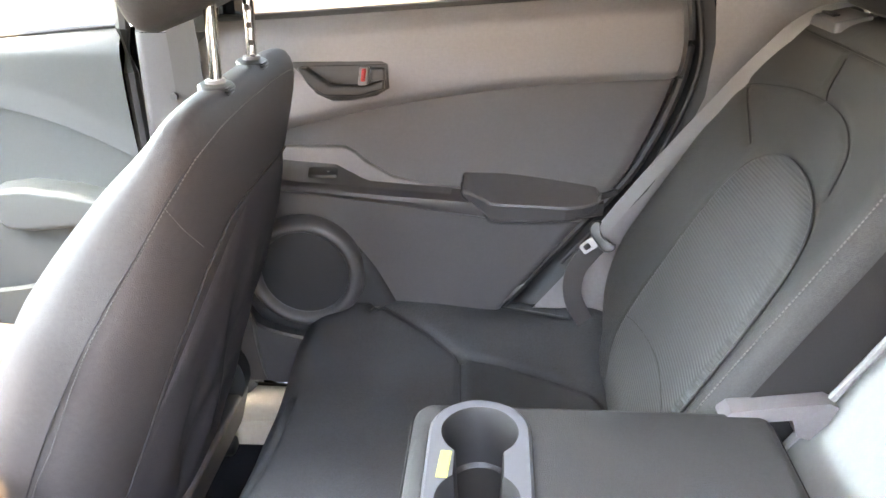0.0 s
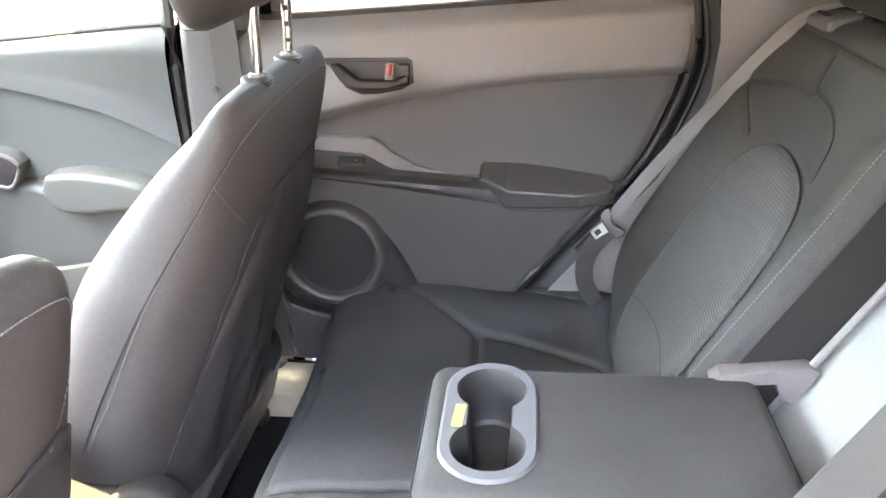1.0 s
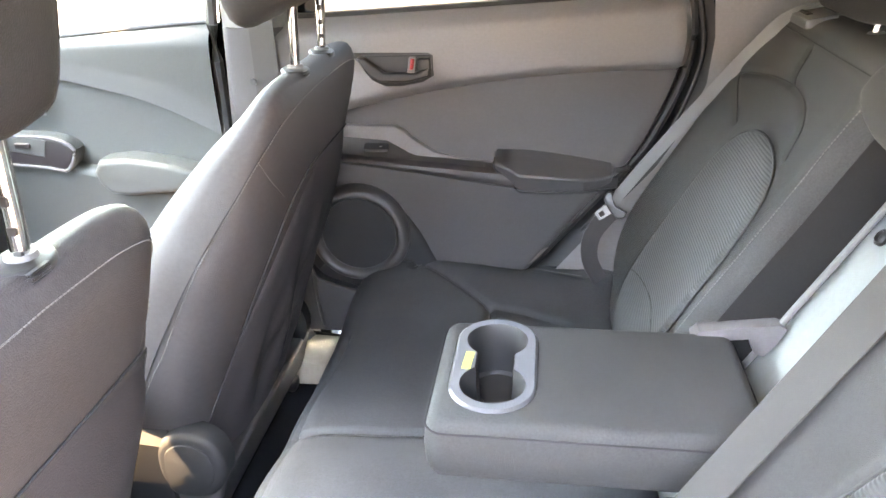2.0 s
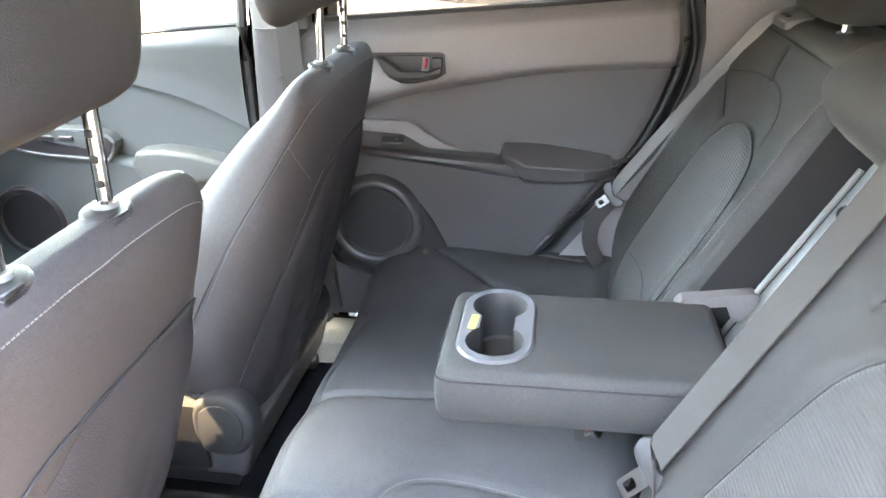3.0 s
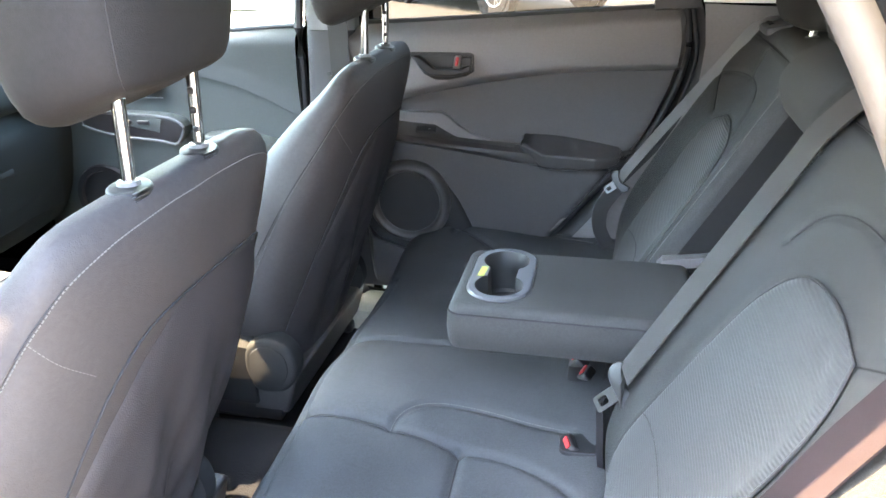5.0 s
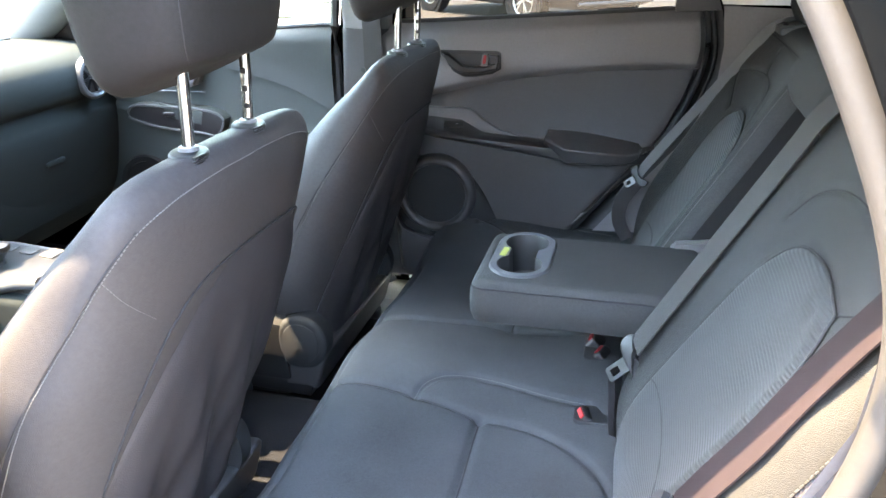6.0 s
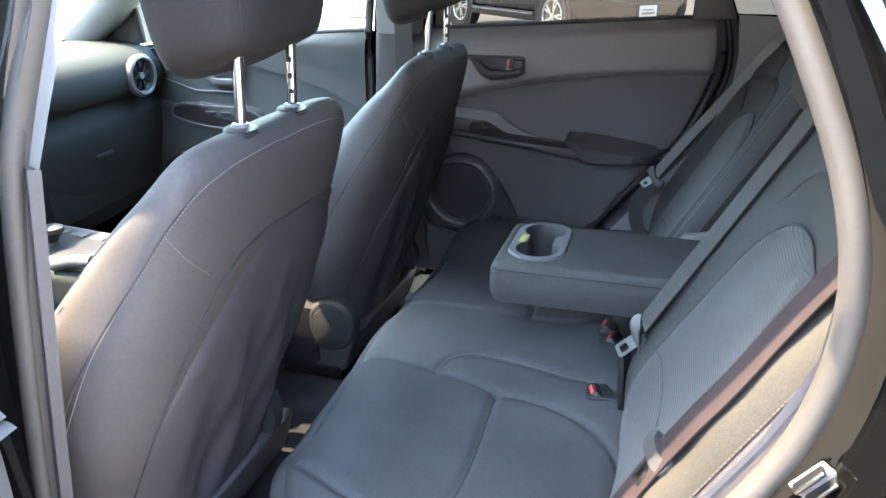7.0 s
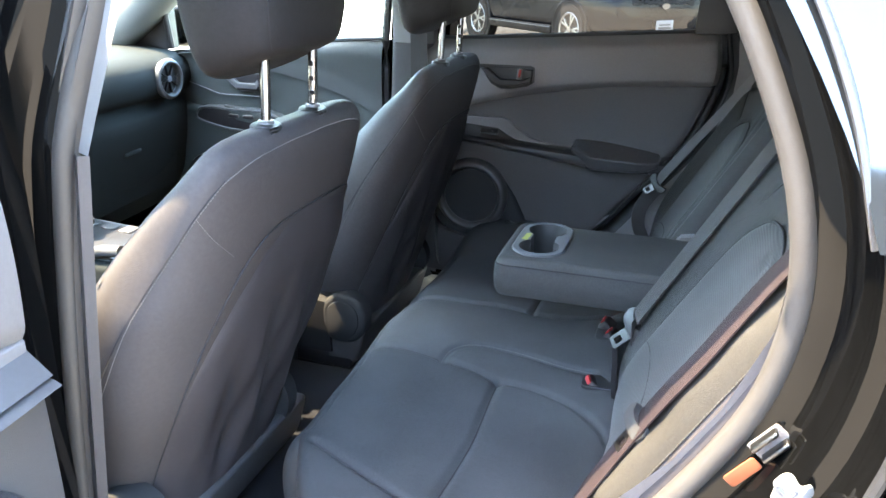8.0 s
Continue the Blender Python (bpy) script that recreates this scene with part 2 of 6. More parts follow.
def inset(loop, d):
    """A 2D loop moved inwards by d."""
    p = np.array(loop, float)
    area = 0.5 * np.sum(p[:, 0] * np.roll(p[:, 1], -1) - np.roll(p[:, 0], -1) * p[:, 1])
    t = np.roll(p, -1, 0) - np.roll(p, 1, 0)
    t /= np.linalg.norm(t, axis=1)[:, None] + 1e-9
    nrm = np.stack([-t[:, 1], t[:, 0]], 1) * (1 if area > 0 else -1)
    return p + nrm * d


def plate(loop, place, back, front, r=0.004, steps=3, crown=0.0, bm=None):
    """A plate with rounded rim: a 2D loop, from depth back to depth front; place(u, v, depth) puts it in the world."""
    rows = [[place(u, v, back) for u, v in loop]]
    for k in range(steps + 1):
        a = k / steps * math.pi / 2
        rows.append([place(u, v, front - r * (1 - math.sin(a))) for u, v in inset(loop, r * (1 - math.cos(a)))])
    if crown:
        c = np.mean(loop, axis=0)
        base = inset(loop, r)
        for f in (0.25, 0.5, 0.75, 0.93):
            rows.append([place(u, v, front + crown * (1 - (1 - f) ** 2)) for u, v in base + (c - base) * f])
    b = bmesh.new()
    vs = skin(b, rows, closed_u=True)
    b.faces.new(vs[-1])
    b.faces.new(vs[0])
    return join(bm, b)


def stitches(pts, size=0.0009, dash=0.0030, gap=0.0018):
    """A run of short threads along a path."""
    p = np.array(pts, float)
    seg = np.linalg.norm(np.diff(p, axis=0), axis=1)
    acc = np.concatenate([[0], np.cumsum(seg)])
    bm = bmesh.new()
    d = 0.0
    while d + dash < acc[-1]:
        a, b = (Vector([np.interp(q, acc, p[:, k]) for k in range(3)]) for q in (d, d + dash))
        tube([a, b], size, 5, bm=bm)
        d += dash + gap
    return bm


def near(P, line):
    """The distance of every row of P to a 2D polyline."""
    line = np.array(line, float)
    best = np.full(len(P), 1e9)
    for a, b in zip(line[:-1], line[1:]):
        ab = b - a
        t = np.clip(((P - a) @ ab) / max(ab @ ab, 1e-12), 0, 1)
        best = np.minimum(best, np.linalg.norm(P - a - t[:, None] * ab, axis=1))
    return best


class Sheet:
    """An upholstered face: a profile in x and z swept across y, with a relief and sunk seams in (y, s), s running along the profile."""

    def __init__(self, profile, lo, hi, relief, seams=(), round_edge=0.03, depth=0.09, groove=0.006, width=0.006):
        self.p = spline(profile, 160)
        self.s = np.concatenate([[0], np.cumsum(np.linalg.norm(np.diff(self.p, axis=0), axis=1))])
        t = np.gradient(self.p, self.s, axis=0)
        t /= np.linalg.norm(t, axis=1)[:, None]
        self.n = np.stack([-t[:, 1], t[:, 0]], 1)
        self.lo, self.hi, self.relief, self.seams = lo, hi, relief, seams
        self.round_edge, self.depth, self.groove, self.width = round_edge, depth, groove, width

    def at_z(self, z):
        """The s at which the profile first reaches the height z."""
        return float(np.interp(z, self.p[: int(np.argmax(self.p[:, 1])) + 1, 1], self.s[: int(np.argmax(self.p[:, 1])) + 1]))

    def at_x(self, x):
        """The s at which the upper side of a lying profile has this x."""
        k = int(np.argmin(self.p[:, 0]))
        return float(np.interp(x, self.p[k:, 0], self.s[k:]))

    def height(self, y, s):
        lo, hi = self.lo(s), self.hi(s)
        h = self.relief(y, s)
        P = np.stack([y, s], 1)
        for line in self.seams:
            d = near(P, line)
            h = h - self.groove * np.exp(-(d / self.width) ** 2) - 0.2 * self.groove * np.exp(-(d / (4 * self.width)) ** 2)
        e = np.clip(1 - np.minimum(y - lo, hi - y) / self.round_edge, 0, 1)
        return h - self.round_edge * (1 - np.sqrt(np.clip(1 - e * e, 0, 1)))

    def place(self, y, s, off=0.0):
        y, s = np.atleast_1d(np.asarray(y, float)), np.atleast_1d(np.asarray(s, float))
        h = self.height(y, s) + off
        px, pz = (np.interp(s, self.s, self.p[:, k]) for k in (0, 1))
        nx, nz = (np.interp(s, self.s, self.n[:, k]) for k in (0, 1))
        return np.stack([px + nx * h, y, pz + nz * h], 1)

    def mesh(self, ny=80, ns=110):
        bm = bmesh.new()
        rows = []
        for s in np.linspace(0, self.s[-1], ns):
            lo, hi = float(self.lo(s)), float(self.hi(s))
            f = np.linspace(0, 1, ny)
            f = 0.65 * f + 0.35 * (0.5 - 0.5 * np.cos(f * math.pi))
            y = lo + (hi - lo) * np.clip(f, 0, 1)
            row = self.place(y, np.full(ny, s))
            a, b = row[0].copy(), row[-1].copy()
            k = np.array([np.interp(s, self.s, self.n[:, 0]), 0, np.interp(s, self.s, self.n[:, 1])])
            rows.append([a - k * self.depth, *row, b - k * self.depth])
        skin(bm, rows)
        return bm

    def inlay(self, loop, off=0.002, rings=14, sink=0.004):
        """A piece of cover inside a closed loop, tucked in at its rim."""
        loop = np.array(loop, float)
        c = loop.mean(axis=0)
        bm = bmesh.new()
        rows = []
        for f in np.linspace(0, 0.97, rings) ** 1.3:
            q = loop + (c - loop) * f
            o = off - sink * math.exp(-((f * 0.15) / 0.006) ** 2)
            rows.append([Vector(v) for v in self.place(q[:, 0], q[:, 1], o)])
        vs = skin(bm, rows, closed_u=True)
        bm.faces.new(vs[-1])
        return bm

    def line(self, pts, n=60, off=0.0):
        q = spline(pts, n)
        return self.place(q[:, 0], q[:, 1], off)


def strip(xs, top, bottom, depth, place, nv=14, bm=None):
    """A panel between two lines over x; depth(x, f) with f from 0 (top) to 1."""
    b = bmesh.new()
    skin(b, [[place(x, top(x) + (bottom(x) - top(x)) * f, depth(x, f)) for x in xs] for f in np.linspace(0, 1, nv)])
    return join(bm, b)


def along(pts):
    """A function z(x) through points."""
    q = spline(pts, 80)
    return lambda x: float(np.interp(x, q[:, 0], q[:, 1]))


def web(pts, across, width=0.047, thick=0.0016):
    """A belt: pts along its middle, across its width at each (one vector or a list)."""
    n = len(pts)
    acr = across if isinstance(across, list) else [across] * n
    rows = []
    for i, p in enumerate(pts):
        t = Vector(pts[min(i + 1, n - 1)]) - Vector(pts[max(i - 1, 0)])
        a = Vector(acr[i])
        a = (a - t.normalized() * a.dot(t.normalized())).normalized()
        k = t.cross(a).normalized() * thick / 2
        p = Vector(p)
        rows.append([p - a * width / 2 - k, p + a * width / 2 - k, p + a * width / 2 + k, p - a * width / 2 + k])
    return loft(rows)


# ---- the rear seat ----
bench = thing("rear_seat", "dark grey cloth rear bench seat with folded-down armrest", "car seat", at=(0, 0, 0.33))
CUSH_PROFILE = [(-0.285, 0.30), (-0.312, 0.38), (-0.322, 0.46), (-0.312, 0.52), (-0.278, 0.556), (-0.21, 0.566), (-0.10, 0.560),
                (-0.03, 0.552), (0.06, 0.546), (0.13, 0.549), (0.175, 0.555), (0.207, 0.545), (0.235, 0.505)]


def cush_relief(y, s):
    a = np.abs(y)
    h = 0.010 * np.exp(-(y / 0.10) ** 2) - 0.010 * np.exp(-((a - 0.34) / 0.12) ** 2) + 0.010 * np.exp(-((a - 0.60) / 0.06) ** 2)
    h = h * np.clip((s - 0.1) / 0.2, 0, 1) - 0.030 * np.clip((-y - 0.40) / 0.22, 0, 1) ** 2 * np.clip((0.42 - s) / 0.2, 0, 1)
    h = h + 0.024 * np.exp(-((y - 0.655) / 0.075) ** 2) * np.clip((s - 0.24) / 0.12, 0, 1)
    return h + 0.0015 * np.sin(y * 31 + s * 17) * np.sin(s * 23 - y * 9)


def cush_edge(s):
    s = np.asarray(s, float)
    return np.minimum(0.725, 0.455 + 1.45 * np.maximum(0.0, s - 0.27))


def cush_far_edge(s):
    return 0.725 - 0.13 * np.clip((0.36 - np.asarray(s, float)) / 0.36, 0, 1) ** 2.2


cush = Sheet(CUSH_PROFILE, lambda s: -cush_edge(s), cush_far_edge, cush_relief, round_edge=0.05, depth=0.16, groove=0.0070, width=0.0075)
CX = cush.at_x


def mirrored(line):
    return [[(y * k, s) for y, s in line] for k in (1, -1)]


LATERAL = mirrored([(0.15, CX(-0.026)), (0.34, CX(-0.022)), (0.53, CX(-0.031))])
FRONT_SIDE = [[(0.53, CX(-0.031)), (0.585, CX(-0.11)), (0.64, CX(-0.20)), (0.655, CX(-0.265)), (0.655, CX(-0.31))],
              [(-0.53, CX(-0.031)), (-0.50, CX(-0.11)), (-0.465, CX(-0.19)), (-0.435, CX(-0.25))]]
LOBE = mirrored([(float(y), float(s)) for y, s in spline([(0.53, CX(-0.031)), (0.51, CX(0.06)), (0.475, CX(0.13)), (0.41, CX(0.195)), (0.30, CX(0.195)),
                 (0.20, CX(0.13)), (0.155, CX(0.05)), (0.15, CX(-0.026))], 40)])
OUTER_ARC = [[(float(y), float(s)) for y, s in spline([(0.61, CX(-0.19)), (0.665, CX(-0.155)), (0.68, CX(-0.08)), (0.665, CX(0.03)), (0.62, CX(0.15))], 24)],
             [(float(y), float(s)) for y, s in spline([(-0.56, CX(-0.12)), (-0.615, CX(-0.09)), (-0.635, CX(-0.03)), (-0.63, CX(0.05)), (-0.60, CX(0.14))], 24)]]
INNER_ARC = mirrored([(float(y), float(s)) for y, s in spline([(0.132, CX(-0.140)), (0.092, CX(-0.128)), (0.062, CX(-0.092)), (0.052, CX(-0.03)), (0.068, CX(0.08)), (0.078, CX(0.135))], 24)])[1:]
LONG = mirrored([(float(y), float(s)) for y, s in spline([(0.118, CX(-0.305)), (0.118, CX(-0.25)), (0.128, CX(-0.15)), (0.15, CX(-0.026))], 24)])
FRONT_LINE = [[(-0.40, CX(-0.285)), (-0.2, CX(-0.292)), (0, CX(-0.296)), (0.2, CX(-0.292)), (0.40, CX(-0.285))]]
cush.seams = LATERAL + LONG + FRONT_SIDE + LOBE + OUTER_ARC + INNER_ARC + FRONT_LINE
part("cushion", cush.mesh(380, 240), CUSHION, bench)
# thin dark tubes paint the shade at the bottom of the grooves
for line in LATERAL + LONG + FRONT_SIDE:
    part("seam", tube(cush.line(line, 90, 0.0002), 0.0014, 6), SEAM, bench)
for line in INNER_ARC + OUTER_ARC:
    part("stitching", stitches(cush.line(line, 70, 0.0055), 0.0007), THREAD, bench, "pale grey stitching")

BACK_PROFILE = [(0.205, 0.50), (0.192, 0.55), (0.188, 0.60), (0.198, 0.66), (0.235, 0.738), (0.346, 0.937), (0.405, 1.043), (0.428, 1.078), (0.455, 1.093), (0.50, 1.095), (0.56, 1.085)]


def back_relief(side):
    def relief(y, s):
        c = np.abs(np.asarray(y, float) * side)
        h = 0.006 * np.exp(-((c - 0.155) / 0.035) ** 2) + 0.009 * np.exp(-((c - 0.565) / 0.06) ** 2) - 0.006 * np.exp(-((c - 0.34) / 0.12) ** 2)
        return h * np.clip((s - 0.02) / 0.1, 0, 1) * np.clip((0.66 - s) / 0.12, 0.1, 1) + 0.0012 * np.sin(y * 27 + s * 15)
    return relief


def backrest(side):
    """One outer backrest: side is 1 towards the far door, -1 towards the open door."""
    inner, outer = 0.128, 0.625

    def out_edge(s):
        return outer - 0.055 * np.clip((np.asarray(s, float) - 0.42) / 0.25, 0, 1) ** 1.5 - 0.11 * np.clip((0.255 - np.asarray(s, float)) / 0.128, 0, 1) ** 1.5

    in_edge = lambda s: np.full_like(np.asarray(s, float), inner)
    lo, hi = (in_edge, out_edge) if side > 0 else (lambda s: -out_edge(s), lambda s: -in_edge(s))
    sh = Sheet(BACK_PROFILE, lo, hi, back_relief(side), round_edge=0.028, depth=0.10, groove=0.0042, width=0.006)
    Z = sh.at_z
    rim = [(0.158, 0.66), (0.160, 0.74), (0.172, 0.84), (0.195, 0.905), (0.235, 0.940), (0.31, 0.955), (0.385, 0.950), (0.432, 0.920), (0.450, 0.855), (0.446, 0.76), (0.436, 0.68), (0.425, 0.60), (0.41, 0.545), (0.30, 0.535), (0.185, 0.545), (0.164, 0.60)]
    if side < 0:
        rim = [(0.234, 0.66), (0.238, 0.74), (0.248, 0.84), (0.264, 0.905), (0.305, 0.948), (0.38, 0.962), (0.455, 0.960), (0.505, 0.940), (0.528, 0.880), (0.526, 0.78), (0.520, 0.68), (0.51, 0.60), (0.49, 0.545), (0.37, 0.535), (0.255, 0.545), (0.238, 0.60)]
    loop = spline([(y * side, Z(z)) for y, z in rim], 72, closed=True)
    arch = spline([(y * side, Z(z)) for y, z in [(0.600, 0.968), (0.555, 0.991), (0.48, 1.008), (0.422, 1.016), (0.356, 1.019), (0.296, 1.011), (0.250, 0.990), (0.228, 0.955)]], 40)
    sh.seams = [np.vstack([loop, loop[:1]]), arch, [(0.457 * side, Z(0.940)), (0.558 * side, Z(0.984))], [(0.377 * side, Z(1.02)), (0.388 * side, Z(1.062))],
                [(0.15 * side, Z(1.07)), (0.39 * side, Z(1.074)), (0.55 * side, Z(1.07))]]
    bm = sh.mesh(170, 190)
    t = part("backrest", bm, SEAT, bench, "dark grey cloth backrest" if side > 0 else "dark grey backrest with sunlit outer bolster")
    part("insert", sh.inlay(loop, 0.0048, 34, 0.002), INSERT, t, "ribbed lighter grey fabric insert")
    part("piping", tube(sh.place(loop[:, 0], loop[:, 1], 0.0036), 0.0017, 8, closed=True), SEAT, t)
    low = [(0.436, 0.688), (0.40, 0.700), (0.34, 0.710), (0.273, 0.714), (0.209, 0.708), (0.170, 0.703)] if side > 0 else [(0.242, 0.716), (0.28, 0.728), (0.34, 0.735), (0.42, 0.734), (0.47, 0.730), (0.515, 0.722)]
    low = spline([(y * side, Z(z)) for y, z in low], 30)
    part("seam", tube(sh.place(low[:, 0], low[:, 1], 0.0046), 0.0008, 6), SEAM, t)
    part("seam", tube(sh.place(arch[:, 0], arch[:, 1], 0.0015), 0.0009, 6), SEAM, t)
    for a, b in (((0.457, 0.940), (0.558, 0.984)), ((0.377, 1.02), (0.388, 1.062)), ((0.15, 1.07), (0.55, 1.071))):
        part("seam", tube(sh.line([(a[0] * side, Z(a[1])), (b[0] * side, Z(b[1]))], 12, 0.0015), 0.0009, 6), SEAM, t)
    piping = sh.line([(0.142 * side, Z(z)) for z in (0.54, 0.7, 0.85, 1.0, 1.07)], 60, 0.0012)
    part("stitching", stitches(piping, 0.0009), THREAD, t, "pale stitching along the edge")
    outer_piping = sh.line([(0.608 * side, Z(0.62)), (0.612 * side, Z(0.75)), (0.612 * side, Z(0.87)), (0.598 * side, Z(0.97)), (0.575 * side, Z(1.03))], 60, 0.0012)
    part("stitching", stitches(outer_piping, 0.0008), THREAD, t, "pale stitching along the outer bolster")
    bm = bmesh.new()
    rows = []
    for sv in np.linspace(0.0, sh.at_z(1.07), 40):
        p = sh.place(inner * side, sv)[0]
        k = np.array([np.interp(sv, sh.s, sh.n[:, 0]), 0, np.interp(sv, sh.s, sh.n[:, 1])])
        rows.append([Vector(p - k * d) - Vector((0, 0.0015 * side, 0)) for d in (0.0, 0.03, 0.06, 0.11)])
    skin(bm, rows)
    part("side_cover", bm, SIDE, t, "black cloth side facing the armrest bay")
    # head restraint posts' guides on top, and the pads on them
    for y in (0.317, 0.472):
        q = lathe([(0.001, 0), (0.012, 0), (0.013, 0.003), (0.012, 0.007), (0.009, 0.009), (0.001, 0.009)], pose(0.472, y * side, 1.087, 0, -8, 0), 24)
        part("post_guide", q, SATIN, t, "grey plastic head restraint guide")
        part("post", tube([(0.472, y * side, 1.095), (0.486, y * side, 1.19)], 0.006, 12), CHROME, t, "chrome head restraint post")
    loops = []
    for k, (dz, hw, dep) in enumerate([(0, 0.07, 0.03), (0.008, 0.12, 0.05), (0.03, 0.14, 0.062), (0.08, 0.145, 0.066), (0.13, 0.135, 0.058), (0.155, 0.11, 0.04), (0.162, 0.07, 0.02)]):
        xc = 0.492 + 0.12 * dz
        loops.append([(xc + dep * math.copysign(abs(math.cos(a)) ** 0.7, math.cos(a)), 0.395 * side + hw * math.copysign(abs(math.sin(a)) ** 0.6, math.sin(a)), 1.102 + dz)
                      for a in (j * 2 * math.pi / 36 for j in range(36))])
    part("head_restraint", loft(loops), SIDE, t, "dark grey padded head restraint")
    return t, sh


def outer_bolster(to):
    """The bolster beside the open door: a padded face, and a coarse cloth side behind its stitched seam."""
    def at(y, z, off):
        return Vector((0.346 + 0.56 * (z - 0.937) - 0.873 * off, y, z + 0.489 * off))
    face, side, seam = [], [], []
    for z in np.linspace(0.665, 1.05, 44):
        e = min(1.0, (z - 0.660) / 0.05) ** 0.5 * min(1.0, (1.056 - z) / 0.10) ** 0.5
        lump = 0.0012 * math.sin(z * 38) + 0.0008 * math.sin(z * 83 + 1)
        k = 0.010 * (1 - e)
        face.append([at(-0.560, z, -0.006), at(-0.575 + k, z, 0.012 * e), at(-0.592 + k, z, 0.021 * e + lump), at(-0.610 + k, z, 0.024 * e + lump), at(-0.628 + k, z, 0.020 * e + lump), at(-0.640 + k, z, 0.011 * e), at(-0.647 + k, z, 0.001 * e - 0.01 * (1 - e))])
        seam.append(at(-0.6475 + k, z, 0.0015 * e - 0.01 * (1 - e)))
        side.append([at(-0.646 + k, z, 0.0 - 0.01 * (1 - e)), at(-0.652 + k, z, -0.004), at(-0.659 + k, z, -0.022), at(-0.661 + k, z, -0.05), at(-0.650, z, -0.10)])
    b = bmesh.new()
    skin(b, [list(map(tuple, spline(r, 22))) for r in face])
    f = part("outer_bolster", b, BOLSTER, to, "grey padded outer bolster in the sun")
    b = bmesh.new()
    skin(b, [list(map(tuple, spline(r, 14))) for r in side])
    part("bolster_side", b, POCKET, to, "coarse dark cloth side of the bolster")
    part("stitching", stitches(spline(seam[2:-4], 120), 0.0010, 0.0034, 0.0020), WEB, f)


right_back, right_sheet = backrest(1)
left_back, left_sheet = backrest(-1)
outer_bolster(left_back)

# the middle of the backrest: the pad above the armrest's bay, and the bay behind it
middle = Sheet(BACK_PROFILE, lambda s: np.full_like(np.asarray(s, float), -0.135), lambda s: np.full_like(np.asarray(s, float), 0.162),
               lambda y, s: 0.022 * np.ones_like(np.asarray(y, float)), round_edge=0.04, depth=0.08)
ms = np.linspace(middle.at_z(1.024), middle.s[-1], 40)
bm = bmesh.new()
rows = []
for s in ms:
    f = np.clip((s - ms[0]) / 0.040, 0, 1)
    hi = 0.075 + 0.080 * float(np.sin(f * math.pi / 2)) ** 0.8
    y = np.linspace(-0.135, hi, 50)
    e = np.clip(1 - np.minimum(y + 0.135, hi - y) / 0.035, 0, 1)
    dip = 0.03 * (1 - np.sqrt(np.clip(1 - e * e, 0, 1))) + 0.035 * (1 - math.sqrt(max(0, 1 - (1 - min(1, (s - ms[0]) / 0.05)) ** 2)))
    row = middle.place(np.clip(y, -0.09, 0.12), np.full(50, s), 0.0)
    row[:, 1] = y
    k = np.array([np.interp(s, middle.s, middle.n[:, 0]), 0, np.interp(s, middle.s, middle.n[:, 1])])
    row = row - dip[:, None] * k
    rows.append([row[0] - 0.09 * k, *row, row[-1] - 0.09 * k])
rows.insert(0, [np.array(p) + np.array([0.06, 0, 0.0]) for p in rows[0]])
skin(bm, rows)
part("centre_pad", bm, SEAT, left_back, "dark grey upper centre pad")
for y in (0.018, -0.102):
    q = lathe([(0.001, 0), (0.016, 0), (0.018, 0.003), (0.016, 0.009), (0.012, 0.011), (0.001, 0.011)], pose(0.468, y, 1.108, 0, -8, 0), 24)
    part("post_guide", q, SATIN, left_back, "grey plastic head restraint guide")
    part("post", tube([(0.468, y, 1.11), (0.478, y, 1.19)], 0.006, 12), CHROME, left_back, "chrome head restraint post")
pad_rows = []
for dz, hw, dep in [(0, 0.075, 0.030), (0.007, 0.100, 0.044), (0.025, 0.112, 0.052), (0.06, 0.116, 0.056), (0.10, 0.110, 0.050), (0.122, 0.09, 0.034), (0.128, 0.06, 0.018)]:
    pad_rows.append([(0.462 + 0.12 * dz + dep * math.copysign(abs(math.cos(a)) ** 0.7, math.cos(a)), -0.045 + hw * math.copysign(abs(math.sin(a)) ** 0.6, math.sin(a)), 1.128 + dz)
                     for a in (j * 2 * math.pi / 36 for j in range(36))])
rest = part("head_restraint", loft(pad_rows), SIDE, left_back, "dark grey centre head restraint")
part("stitching", stitches(spline([Vector(row[12]) + Vector((-0.0006, 0.0006, 0)) for row in pad_rows], 60), 0.0006), THREAD, rest)
UP = Vector((0.489, 0, 0.873))
FWD = Vector((-0.873, 0, 0.489))


def on_back(y, z, off):
    """A place on the plane of the backrests, at height z, off metres in front of it."""
    return Vector((0.346, y, 0.937)) + UP * ((z - 0.937) / 0.873) + FWD * off


bm = bmesh.new()
skin(bm, [[on_back(y, z, -0.095 - 0.006 * math.cos((y - 0.01) * 12)) for y in np.linspace(-0.135, 0.140, 12)] for z in np.linspace(0.50, 1.06, 14)])
part("bay_wall", bm, BAY, left_back, "grey plastic rear wall of the armrest bay")
part("bay_edge", tube([on_back(0.119, z, -0.086) for z in np.linspace(0.60, 1.0, 12)], 0.0045, 8), PALE, left_back, "pale plastic edge strip")
part("bay_latch", lathe([(0.001, 0), (0.010, 0), (0.010, 0.004), (0.007, 0.006), (0.006, 0.002), (0.001, 0.002)], Matrix.Translation(on_back(0.088, 0.955, -0.09)) @ pose(0, 0, 0, 0, -61, 0), 20),
     TRIM_DARK, left_back, "black latch socket")

# ---- the folded-out armrest ----
AX, AY, AZ, AB = (-0.058, 0.302), (-0.098, 0.122), 0.764, 0.688


